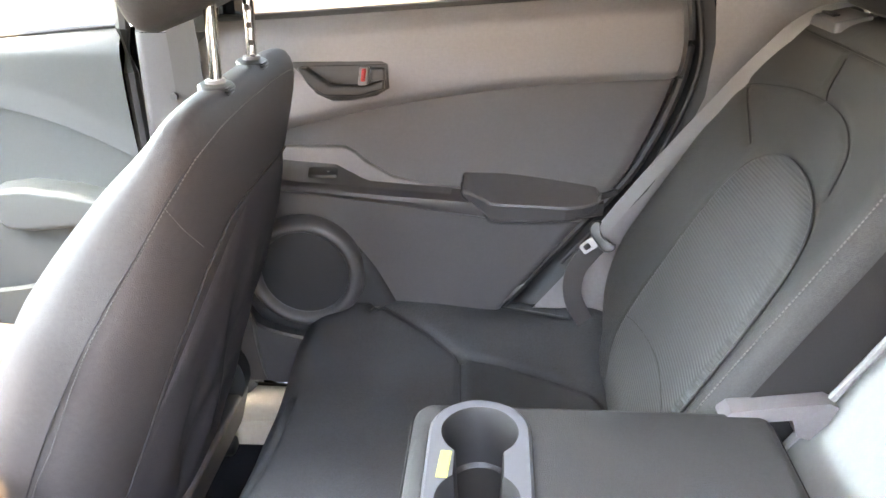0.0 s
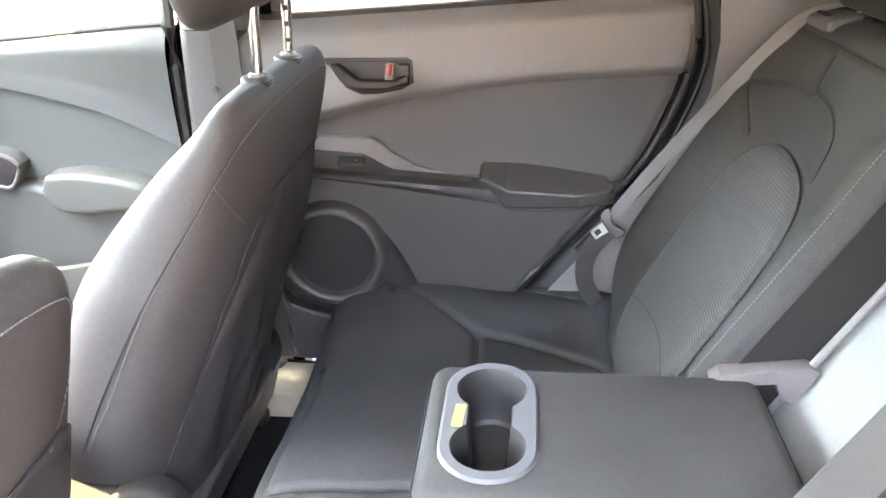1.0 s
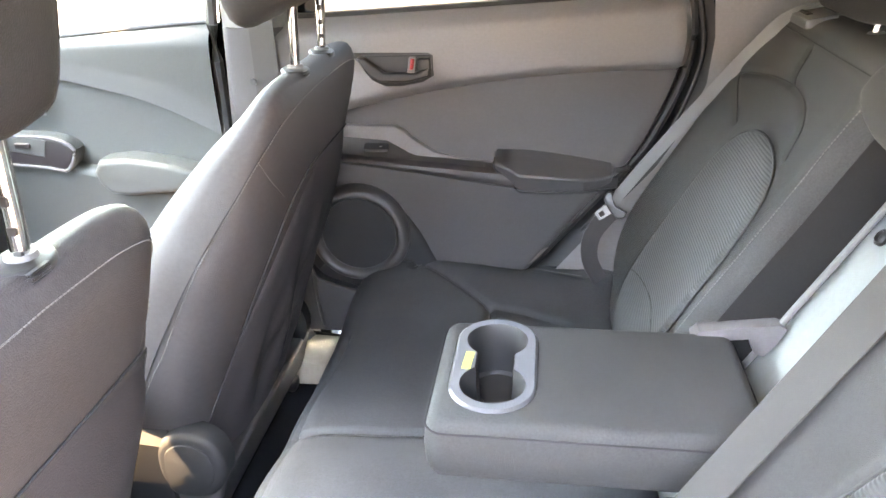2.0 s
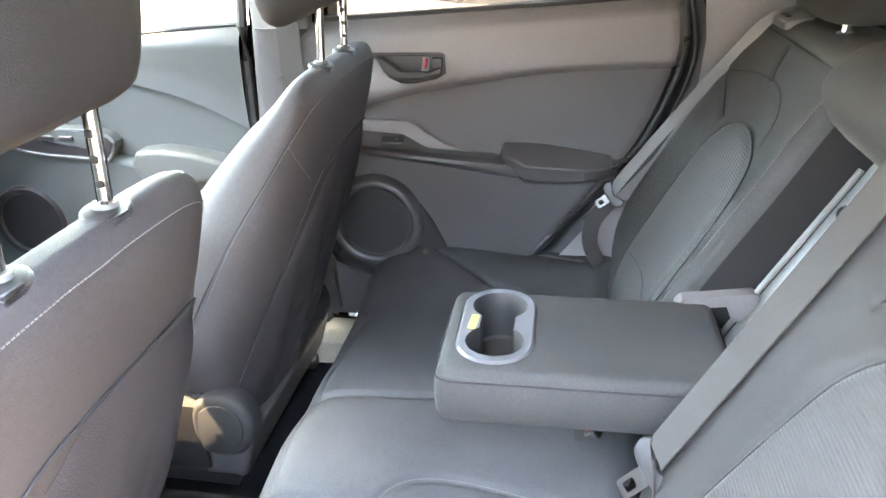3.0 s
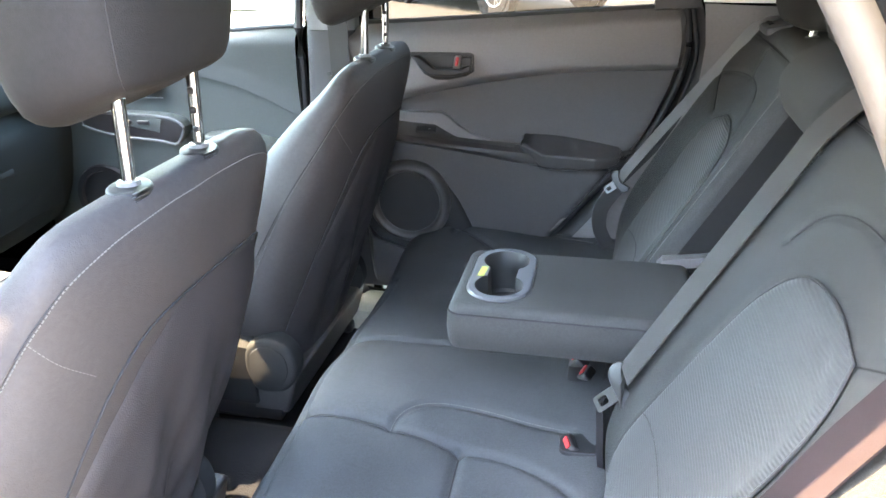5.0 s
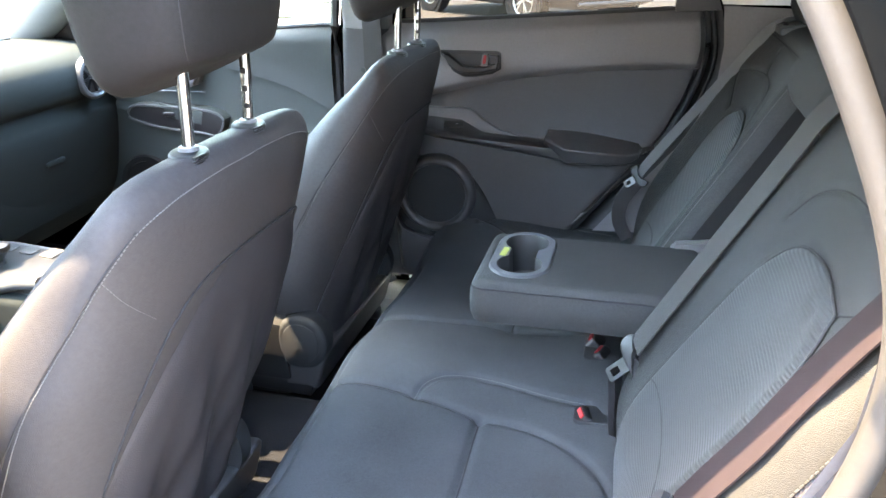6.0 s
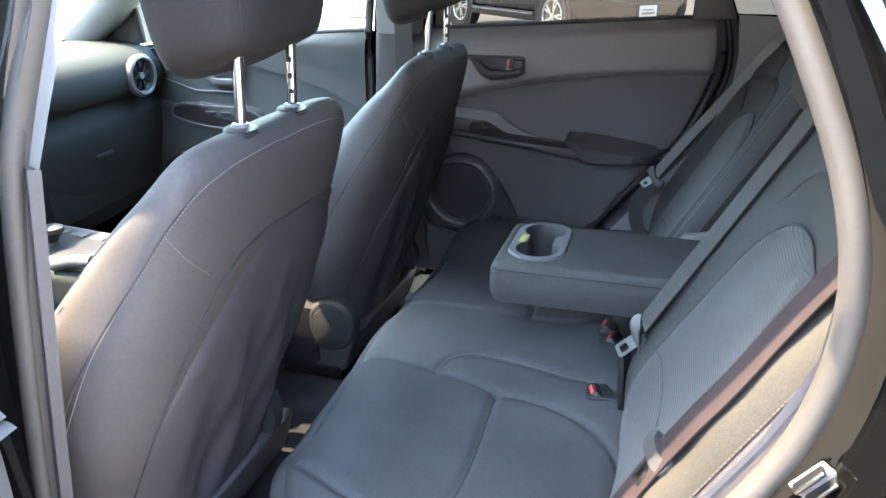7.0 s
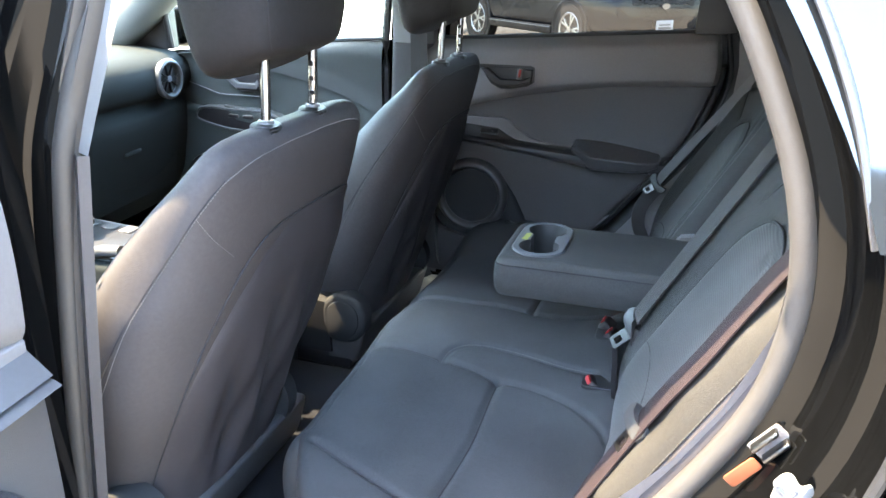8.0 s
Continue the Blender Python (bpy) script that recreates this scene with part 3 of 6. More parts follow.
def rounded(x0, x1, y0, y1, r, n=8):
    out = []
    for cx, cy, a0 in ((x1 - r, y1 - r, 0), (x0 + r, y1 - r, 90), (x0 + r, y0 + r, 180), (x1 - r, y0 + r, 270)):
        out += [(cx + r * math.cos(radians(a0 + 90 * k / n)), cy + r * math.sin(radians(a0 + 90 * k / n))) for k in range(n + 1)]
    return out


def stadium(cx, cy, hx, hy, n=16):
    out = []
    for sy, a0 in ((1, 0), (-1, 180)):
        out += [(cx + hx * math.cos(radians(a0 + 180 * k / n)), cy + sy * (hy - hx) + hx * math.sin(radians(a0 + 180 * k / n))) for k in range(n + 1)]
    return out


def ringed(outer, inner, z):
    """A flat face between two loops."""
    bm = bmesh.new()
    edges = []
    for lp in (outer, inner):
        vs = [bm.verts.new((x, y, z)) for x, y in lp]
        edges += [bm.edges.new((vs[k], vs[(k + 1) % len(vs)])) for k in range(len(vs))]
    bmesh.ops.triangle_fill(bm, edges=edges, use_beauty=True)
    return bm


CUPC = (0.011, 0.022)
base_loop = rounded(*AX, *AY, 0.022)
rim_loop = stadium(*CUPC, 0.0495, 0.0975)
bm = bmesh.new()
rows = [[(x, y, AB) for x, y in inset(base_loop, 0.012)]]
for f, z in ((0.004, AB + 0.004), (0.0, AB + 0.014), (-0.002, AB + 0.035), (0.0, AZ - 0.016), (0.003, AZ - 0.008), (0.008, AZ - 0.0025), (0.014, AZ)):
    rows.append([(x, y, z) for x, y in inset(base_loop, f)])
vs = skin(bm, rows, closed_u=True)
bm.faces.new(vs[0])
top_loop = [(x, y) for x, y in inset(base_loop, 0.014)]
inner_loop = stadium(*CUPC, 0.0505, 0.0945)
bm2 = ringed(top_loop, inner_loop, AZ)
bm = join(bm, bm2)
bmesh.ops.remove_doubles(bm, verts=bm.verts[:], dist=0.0002)
arm = part("armrest", bm, SEAT, bench, "grey padded armrest folded down")
part("seam", tube([(x, y, AZ - 0.013) for x, y in inset(base_loop, 0.0)], 0.0012, 6, closed=True), SEAM, arm)
# cup liner
peanut = []
for sy, cy in ((1, 0.068), (-1, -0.024)):
    for a in np.linspace(-52, 232, 26):
        aa = radians(a)
        peanut.append((0.011 + sy * 0.0375 * math.cos(aa), cy + sy * 0.0375 * math.sin(aa)))
bm = ringed(inset(rim_loop, 0.003), peanut, AZ + 0.0035)
lip = bmesh.new()
skin(lip, [[(x, y, z) for x, y in inset(rim_loop, f)] for f, z in ((0.0, AZ - 0.004), (0.0, AZ + 0.001), (0.003, AZ + 0.0035))], closed_u=True)
part("cup_rim", join(bm, lip), RIM, arm, "satin silver cup holder rim")
bm = bmesh.new()
vs = skin(bm, [[(x, y, z) for x, y in inset(peanut, f)] for f, z in ((0, AZ + 0.0035), (0.0012, AZ + 0.001), (0.002, AZ - 0.03), (0.004, AB + 0.012), (0.008, AB + 0.008))], closed_u=True)
bm.faces.new(vs[-1])
part("cup_well", bm, CUP, arm, "dark grey plastic cup well")
part("paper_tag", rbox((-0.0205, 0.018, AZ + 0.0046), (0.0105, 0.036, 0.0008), 0.0002, 1, pose(0, 0, 0, 0, 0, -4)), YELLOW, arm, "small yellow paper tag")
part("hinge_cover", plate([(0.250, 0.757), (0.258, 0.769), (0.300, 0.776), (0.350, 0.783), (0.360, 0.778), (0.352, 0.758), (0.338, 0.738), (0.326, 0.742), (0.318, 0.762), (0.285, 0.758)], lambda u, v, d: Vector((u, d, v)), 0.106, 0.132, 0.0035), TRIM_UP, arm, "grey plastic hinge cover")


# ---- seat belts and buckles of the rear seat ----
def tongue(parent, at, turn, size=0.84):
    """A belt tongue: a slotted plastic grip with a steel blade."""
    m = Matrix.Translation(at) @ turn @ Matrix.Scale(size, 4)
    grip = spline([(-0.030, 0.010), (-0.033, 0.0), (-0.027, -0.012), (-0.012, -0.016), (0.012, -0.016), (0.027, -0.012), (0.033, 0.0), (0.030, 0.010), (0.024, 0.013), (0.018, 0.004), (0.0, 0.001), (-0.018, 0.004), (-0.024, 0.013)], 52, closed=True)
    a = part("tongue_grip", plate(grip, lambda u, v, d: m @ Vector((u, v, d)), -0.006, 0.006, 0.004, crown=0.001), TONGUE, parent, "grey plastic tongue grip")
    bm = ringed(rounded(-0.0105, 0.0105, -0.047, -0.008, 0.004, 4), rounded(-0.0055, 0.0055, -0.041, -0.028, 0.002, 4), 0)
    ext = bmesh.ops.extrude_face_region(bm, geom=bm.faces[:])
    bmesh.ops.translate(bm, vec=(0, 0, 0.0025), verts=[v for v in ext["geom"] if isinstance(v, bmesh.types.BMVert)])
    bm.transform(m)
    part("tongue_blade", bm, STEEL, parent, "bright steel tongue blade")
    return a


def axes(x, y):
    """A turn whose x and y axes are nearest to the two given ways."""
    x = Vector(x).normalized()
    z = x.cross(Vector(y)).normalized()
    y = z.cross(x)
    return Matrix((x, y, z)).transposed().to_4x4()


belt = thing("seat_belt", "grey webbing centre seat belt over the backrest", "seat belt", "rear seat belts", at=(0.2, -0.13, 0.66))
mid = [np.array(on_back(-0.156 + 0.012 * (z - 0.70) / 0.36, z, 0.017)) for z in np.linspace(1.045, 0.705, 12)]
top_run = [np.array((0.54, -0.150, 1.112)), np.array((0.50, -0.148, 1.118)), np.array((0.462, -0.146, 1.114)), np.array((0.430, -0.145, 1.096))]
path = spline([*top_run, *mid], 60)
part("webbing", web([Vector(p) for p in path], Vector((-0.17, 0.98, 0.10))), WEB, belt)
end = Vector(path[-1])
tongue(belt, end + Vector((0.004, 0.000, -0.018)), axes((0.405, -0.70, -0.40), (0.62, 0.10, 0.74)), 1.12)
part("webbing", web([end, end + Vector((0.004, 0.0, -0.05)), end + Vector((0.01, -0.004, -0.14)), end + Vector((0.03, -0.008, -0.20))], Vector((0.2, 1, 0))), WEB, belt)

belt = thing("seat_belt", "grey webbing seat belt resting along the far backrest", "seat belt", "rear seat belts", at=(0.17, 0.6, 0.6))
path = spline([(0.52, 0.50, 1.10), (0.465, 0.505, 1.105), (0.42, 0.515, 1.088), (0.385, 0.555, 1.03), (0.33, 0.585, 0.945), (0.26, 0.600, 0.845), (0.200, 0.600, 0.760), (0.185, 0.600, 0.735)], 50)
acr = [Vector((0.55, 0.75, -0.1)).lerp(Vector((0.74, -0.20, -0.52)), min(1, k / 18)) for k in range(50)]
# upper run in the lit webbing tone, lower run in the shaded one
part("webbing", web([Vector(p) for p in path], acr, 0.021), WEB_LIT, belt)
tongue(belt, Vector((0.192, 0.588, 0.742)), axes((0.54, -0.33, -0.72), (0.80, 0.0, 0.60)))
path = spline([(0.196, 0.598, 0.738), (0.172, 0.606, 0.702), (0.154, 0.609, 0.665), (0.154, 0.607, 0.620), (0.176, 0.602, 0.578), (0.20, 0.592, 0.53)], 30)
acr = [Vector((0.80, -0.1, -0.35)).lerp(Vector((0.45, 0.75, 0.2)), k / 29) for k in range(30)]
part("webbing", web([Vector(p) for p in path], acr, 0.036), WEB_SHADED, belt)
part("shoulder_guide", plate(rounded(-0.044, 0.044, -0.022, 0.022, 0.006, 4), lambda u, v, d: Vector((0.445 + v, 0.485 + u, 1.089 + d + 0.20 * v)), -0.006, 0.007, 0.003), RIM, belt, "grey plastic belt guide with slot")
part("guide_slot", rbox((0.436, 0.492, 1.0950), (0.009, 0.036, 0.003), 0.0005, 1), TRIM_DARK, belt)

belt = thing("seat_belt", "reddish grey seat belt on the outer bolster, toned for the sun", "seat belt", "rear seat belts", at=(0.2, -0.6, 0.6))
path = spline([(0.50, -0.50, 1.106), (0.464, -0.520, 1.110), (0.424, -0.560, 1.083), (0.372, -0.598, 1.030), (0.342, -0.604, 0.988), (0.316, -0.602, 0.942), (0.287, -0.604, 0.890), (0.259, -0.601, 0.842), (0.237, -0.597, 0.801)], 44)
acr = [Vector((0.0, 0.9, 0.1)).lerp(Vector((-0.10, 0.98, -0.10)), min(1, k / 18)) for k in range(44)]
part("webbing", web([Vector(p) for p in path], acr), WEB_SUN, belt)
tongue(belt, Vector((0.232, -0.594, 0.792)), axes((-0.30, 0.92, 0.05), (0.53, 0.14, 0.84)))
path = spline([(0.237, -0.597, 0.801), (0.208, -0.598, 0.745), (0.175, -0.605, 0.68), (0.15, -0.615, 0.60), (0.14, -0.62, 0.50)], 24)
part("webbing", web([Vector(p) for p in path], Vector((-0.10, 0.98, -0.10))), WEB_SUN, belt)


def buckle(at, turn, label):
    """A stalk buckle: black case with a red push button."""
    b = thing("belt_buckle", label, "belt buckle", "rear belt buckles", at=at)
    m = Matrix.Translation(at) @ turn
    bm = plate(rounded(-0.020, 0.020, -0.035, 0.030, 0.008, 5), lambda u, v, d: m @ Vector((u, v, d)), -0.011, 0.011, 0.005)
    part("case", bm, TRIM_DARK, b)
    bm = rbox((0, 0.030, 0.003), (0.024, 0.006, 0.010), 0.002, 2)
    bm.transform(m)
    part("button", bm, RED, b, "red push button")
    return b


buckle((0.150, 0.118, 0.548), axes((0.1, 1, 0.0), (-0.75, 0.0, 0.62)), "black belt buckle with red button beneath the armrest")
buckle((0.164, 0.075, 0.543), axes((0.3, 1, 0.0), (-0.70, 0.1, 0.66)), "black belt buckle tucked beside another under the armrest")
buckle((0.152, -0.105, 0.537), axes((-0.3, 1, 0.0), (-0.80, 0.1, 0.50)), "black belt buckle with red button sunk in the bench")
for y, hw in ((0.10, 0.046), (-0.108, 0.024)):
    part("buckle_well", plate(rounded(0.118, 0.182, y - hw, y + hw, 0.014, 5), lambda u, v, d: Vector((u, v, (0.5470 if y > 0 else 0.5440) + d + 0.05 * (u - 0.15))), 0.0, 0.012, 0.002), BLACK_RUBBER, bench, "black buckle well")
part("stalk", web([Vector((0.176, -0.136, 0.662)), Vector((0.180, -0.138, 0.62)), Vector((0.182, -0.140, 0.58)), Vector((0.188, -0.141, 0.53))], Vector((0.3, 1, 0)), 0.034, 0.010), TRIM_DARK, bench, "black belt stalk")


# ---- the front seats ----
ZS = [0.36, 0.45, 0.54, 0.68, 0.81, 0.87, 0.93, 0.97, 1.00, 1.025, 1.045, 1.056, 1.061]
XR = [-0.452, -0.432, -0.407, -0.352, -0.308, -0.290, -0.274, -0.265, -0.260, -0.258, -0.262, -0.270, -0.279]
XF = [-0.66, -0.66, -0.645, -0.595, -0.525, -0.482, -0.432, -0.396, -0.364, -0.338, -0.320, -0.308, -0.300]
HW = [0.190, 0.205, 0.228, 0.258, 0.266, 0.256, 0.243, 0.236, 0.229, 0.220, 0.203, 0.182, 0.145]
ZS, XR, XF, HW = (list(map(float, a)) for a in np.array(spline(list(zip(ZS, XR, XF, HW)), 90)).T)
EXPO = 3.0


def seat_rear(u, z):
    """The x of the backrest's rear face at u from its middle and height z."""
    xr, xf, hw = (float(np.interp(z, ZS, a)) for a in (XR, XF, HW))
    return (xr + xf) / 2 + (xr - xf) / 2 * max(0.0, 1 - min(1, abs(u) / hw) ** EXPO) ** (1 / EXPO)


def seat_side(a, z, off=0.0):
    """A place on the backrest's section at height z, at the angle a (0: rear, 90: towards +y)."""
    xr, xf, hw = (float(np.interp(z, ZS, q)) for q in (XR, XF, HW))
    c, s = math.cos(radians(a)), math.sin(radians(a))
    return ((xr + xf) / 2 + ((xr - xf) / 2 + off) * math.copysign(abs(c) ** (2 / EXPO), c), (hw + off) * math.copysign(abs(s) ** (2 / EXPO), s), z)


def front_seat(yc, label):
    t = thing("front_seat", label, "car seat", "front seats", at=(-0.6, yc, 0.32))
    off = Matrix.Translation((0, yc, 0))

    def put(name, bm, material, text="", to=None):
        for v in bm.verts:      # the shoulders slope down to the post guides
            f = min(1.0, max(0.0, (v.co.z - 0.84) / 0.19))
            g = min(1.0, max(0.0, (1.135 - v.co.z) / 0.05))
            v.co.z -= 0.0125 * f * f * (3 - 2 * f) * g
        bm.transform(off)
        return part(name, bm, material, to or t, text)

    prof = list(zip(ZS, XR, XF, HW))[::2] + [(ZS[-1], XR[-1], XF[-1], HW[-1])]
    rows = []
    for z, xr, xf, hw in prof:
        rows.append([((xr + xf) / 2 + (xr - xf) / 2 * math.copysign(abs(math.cos(a)) ** (2 / EXPO), math.cos(a)), hw * math.copysign(abs(math.sin(a)) ** (2 / EXPO), math.sin(a)), z)
                     for a in (k * 2 * math.pi / 64 for k in range(64))])
    back = put("backrest", loft(rows), VINYL)
    # the sewn-on pocket panel of the rear face
    arch = [(0.186, 0.40), (0.194, 0.52), (0.200, 0.66), (0.190, 0.75), (0.167, 0.822), (0.136, 0.875), (0.088, 0.912), (0.0, 0.921)]
    wide = [(0.226, 0.40), (0.236, 0.66), (0.234, 0.80), (0.222, 0.868), (0.19, 0.900), (0.12, 0.917), (0.0, 0.921)]
    bm = bmesh.new()
    rows = []
    for f in np.linspace(0, 1, 46):
        row = []
        for k in np.linspace(-1, 1, 53):
            line = wide if k > 0 else arch
            za, ua, most = np.array([p[1] for p in line]), np.array([p[0] for p in line]), max(p[0] for p in line)
            top = float(np.interp(abs(k) * most, [u for u, z in line[::-1] if z > 0.6], [z for u, z in line[::-1] if z > 0.6]))
            z = 0.385 + (top - 0.385) * f
            u = k * min(most, float(np.interp(z, za, ua)))
            rim = min(1, (1 - f) * 5, (1 - abs(k)) * 5)
            low = max(0.0, 1 - f * 1.15)
            fold = min(1.0, max(0.0, (z - 0.44) / 0.10)) * (0.016 * math.sin(u * 52 + 7 * z + 1.5 * math.sin(z * 9)) + 0.006 * math.sin(u * 95 - z * 16)) * low * (1 - abs(k)) ** 0.6
            row.append((seat_rear(u, z) + 0.0008 + 0.008 * math.sin(rim * math.pi / 2) + fold * rim, u, z))
        rows.append(row)
    skin(bm, rows)
    panel = put("map_pocket", bm, POCKET, "slack dark cloth map pocket")
    rim = spline([*[(-u, z) for u, z in arch], *[(u, z) for u, z in wide[::-1][1:]]], 90)
    # a thin dark tube paints the shadow line round the pocket panel
    put("piping", tube([(seat_rear(u, z) + 0.0016, u, z) for u, z in rim], 0.0015, 8), SEAM)
    # seams and stitching from the shoulders down both sides
    for k in (1, -1):
        ways = [(93, 0.60), (90, 0.70), (87, 0.80), (83, 0.87), (78.5, 0.925), (73, 0.97), (66, 0.998), (56, 1.02), (34, 1.036), (10, 1.042), (0.5, 1.042)]
        line = spline([seat_side(k * a, z, 0.0008) for a, z in ways[:8]], 60)
        put("seam", tube(line, 0.0009, 6), SEAM)
        put("stitching", stitches([seat_side(k * (a - 1.6), z - 0.002, 0.0007) for a, z in spline(ways, 70)], 0.0007), THREAD, "pale stitching")
        b = [(69 * k, 0.973), (50 * k, 0.938), (31 * k, 0.896)]
        put("stitching", stitches(spline([seat_side(a, z, 0.0006) for a, z in b], 24), 0.0005, 0.0036, 0.0022), THREAD)
        # recliner cover and the lower side shield
        c = spline([(-0.070, -0.02), (-0.064, 0.035), (-0.03, 0.066), (0.015, 0.068), (0.052, 0.045), (0.066, 0.0), (0.055, -0.045), (0.025, -0.075), (-0.03, -0.08), (-0.06, -0.06)], 50, closed=True) * 0.82
        w = 0.020 if k > 0 and yc > 0 else 0.065 if k > 0 else 0.0
        cover = put("recliner_cover", plate(c, lambda u, v, d: Vector((-0.462 + u, k * (0.224 - w + d), 0.478 + v)), -0.02, 0.022, 0.012, 4), GRILLE, "dark plastic recliner cover")
        put("cover_disc", plate(inset(c, 0.016), lambda u, v, d: Vector((-0.462 + u, k * (0.224 - w + d), 0.478 + v)), 0.0, 0.0245, 0.003, 2), GRILLE, "flat disc of the cover", to=cover)
        put("lower_shield", plate([(-0.60, 0.34), (-0.46, 0.335), (-0.43, 0.42), (-0.46, 0.45), (-0.62, 0.43)], lambda u, v, d: Vector((u, k * (0.215 - w + d), v)), -0.02, 0.016, 0.006), TRIM_DARK)
    put("back_foot", plate(rounded(-0.232, 0.232, -0.05, 0.045, 0.02, 5), lambda u, v, d: Vector((-0.452 + d + 0.28 * v, u, 0.40 + v)), -0.05, 0.024, 0.010), TRIM, "dark plastic lower edge")
    # seat pad and base
    rows = []
    for f in np.linspace(0, 1, 22):
        x = -0.50 - 0.50 * f
        e = 0.06 * (1 - math.sqrt(max(0, 1 - max(0, (f - 0.85) / 0.15) ** 2)))
        top = 0.515 + 0.035 * f - e
        rows.append([(x, u, v) for u, v in [(-0.24, 0.38), (-0.246, 0.44), (-0.243, top - 0.005), (-0.22, top + 0.018), (-0.16, top), (-0.08, top - 0.012), (0, top - 0.014), (0.08, top - 0.012), (0.16, top), (0.22, top + 0.018),
                                            (0.243, top - 0.005), (0.246, 0.44), (0.24, 0.38)]])
    put("seat_pad", loft(rows), SIDE)
    put("seat_base", rbox((-0.74, 0, 0.355), (0.46, 0.42, 0.09), 0.02), TRIM_DARK)
    # head restraint
    for k in (1, -1):
        u = 0.067 * k
        post = put("post", tube([(-0.291, u, 1.03), (-0.287, u, 1.09), (-0.281, u, 1.20)], 0.0068, 16), CHROME, "chrome head restraint post")
        if k > 0:
            for j in range(4):
                put("notch", rbox((-0.2855, u - 0.0062, 1.068 + 0.017 * j), (0.007, 0.004, 0.006), 0.0015, 2), TRIM_DARK, to=post)
        oval = [(0.0195 * math.cos(q), 0.0265 * math.sin(q)) for q in (n * 2 * math.pi / 40 for n in range(40))]
        guide = put("post_guide", plate(oval, lambda u2, v2, d: Vector((-0.289 + u2, u + v2, 1.0535 + d - 0.10 * u2)), -0.01, 0.0095, 0.004, 3), CUP, "grey plastic post guide")
        put("collar", lathe([(0.001, 0), (0.0115, 0), (0.0105, 0.004), (0.001, 0.004)], pose(-0.289, u, 1.064), 20), TRIM_UP, to=guide)
        for j in range(3):
            put("rib", rbox((-0.2705, u - 0.011, 1.0545 + 0.0035 * j), (0.004, 0.022, 0.0014), 0.0004, 1), TRIM_DARK, to=guide)
    rows = []
    for dz, hw, xr, xf in [(0.0, 0.084, -0.262, -0.350), (0.006, 0.106, -0.250, -0.366), (0.022, 0.121, -0.243, -0.380), (0.07, 0.132, -0.236, -0.390), (0.13, 0.136, -0.232, -0.392),
                           (0.18, 0.136, -0.235, -0.382), (0.21, 0.118, -0.245, -0.365), (0.186, 0.08, -0.265, -0.335)]:
        z = 1.140 + dz
        rows.append([((xr + xf) / 2 + (xr - xf) / 2 * math.copysign(abs(math.cos(a)) ** 0.55, math.cos(a)), hw * math.copysign(abs(math.sin(a)) ** 0.55, math.sin(a)), z)
                     for a in (k * 2 * math.pi / 56 for k in range(56))])
    for k, row in enumerate(rows[:4]):      # the underside falls towards the front
        rows[k] = [(x, y, z - 0.36 * max(0.0, -0.265 - x) * (1, 0.92, 0.7, 0.2)[k]) for x, y, z in row]
    sm = [np.array(r) for r in rows]
    fine = [list(map(tuple, r)) for r in np.stack([spline([q[j] for q in sm], 26) for j in range(56)], 1)]
    head = put("head_restraint", loft(fine), VINYL_SHADED, "dark grey padded head restraint")
    for j in (7, 49):
        put("seam", tube([Vector(r[j]) + Vector((0.0003, 0, 0)) for r in fine[2:24]], 0.0007, 6), SEAM, to=head)
    return t


front_seat(-0.377, "dark grey driver's seat with head restraint and map pocket")
front_seat(0.365, "dark grey passenger seat with head restraint and map pocket")


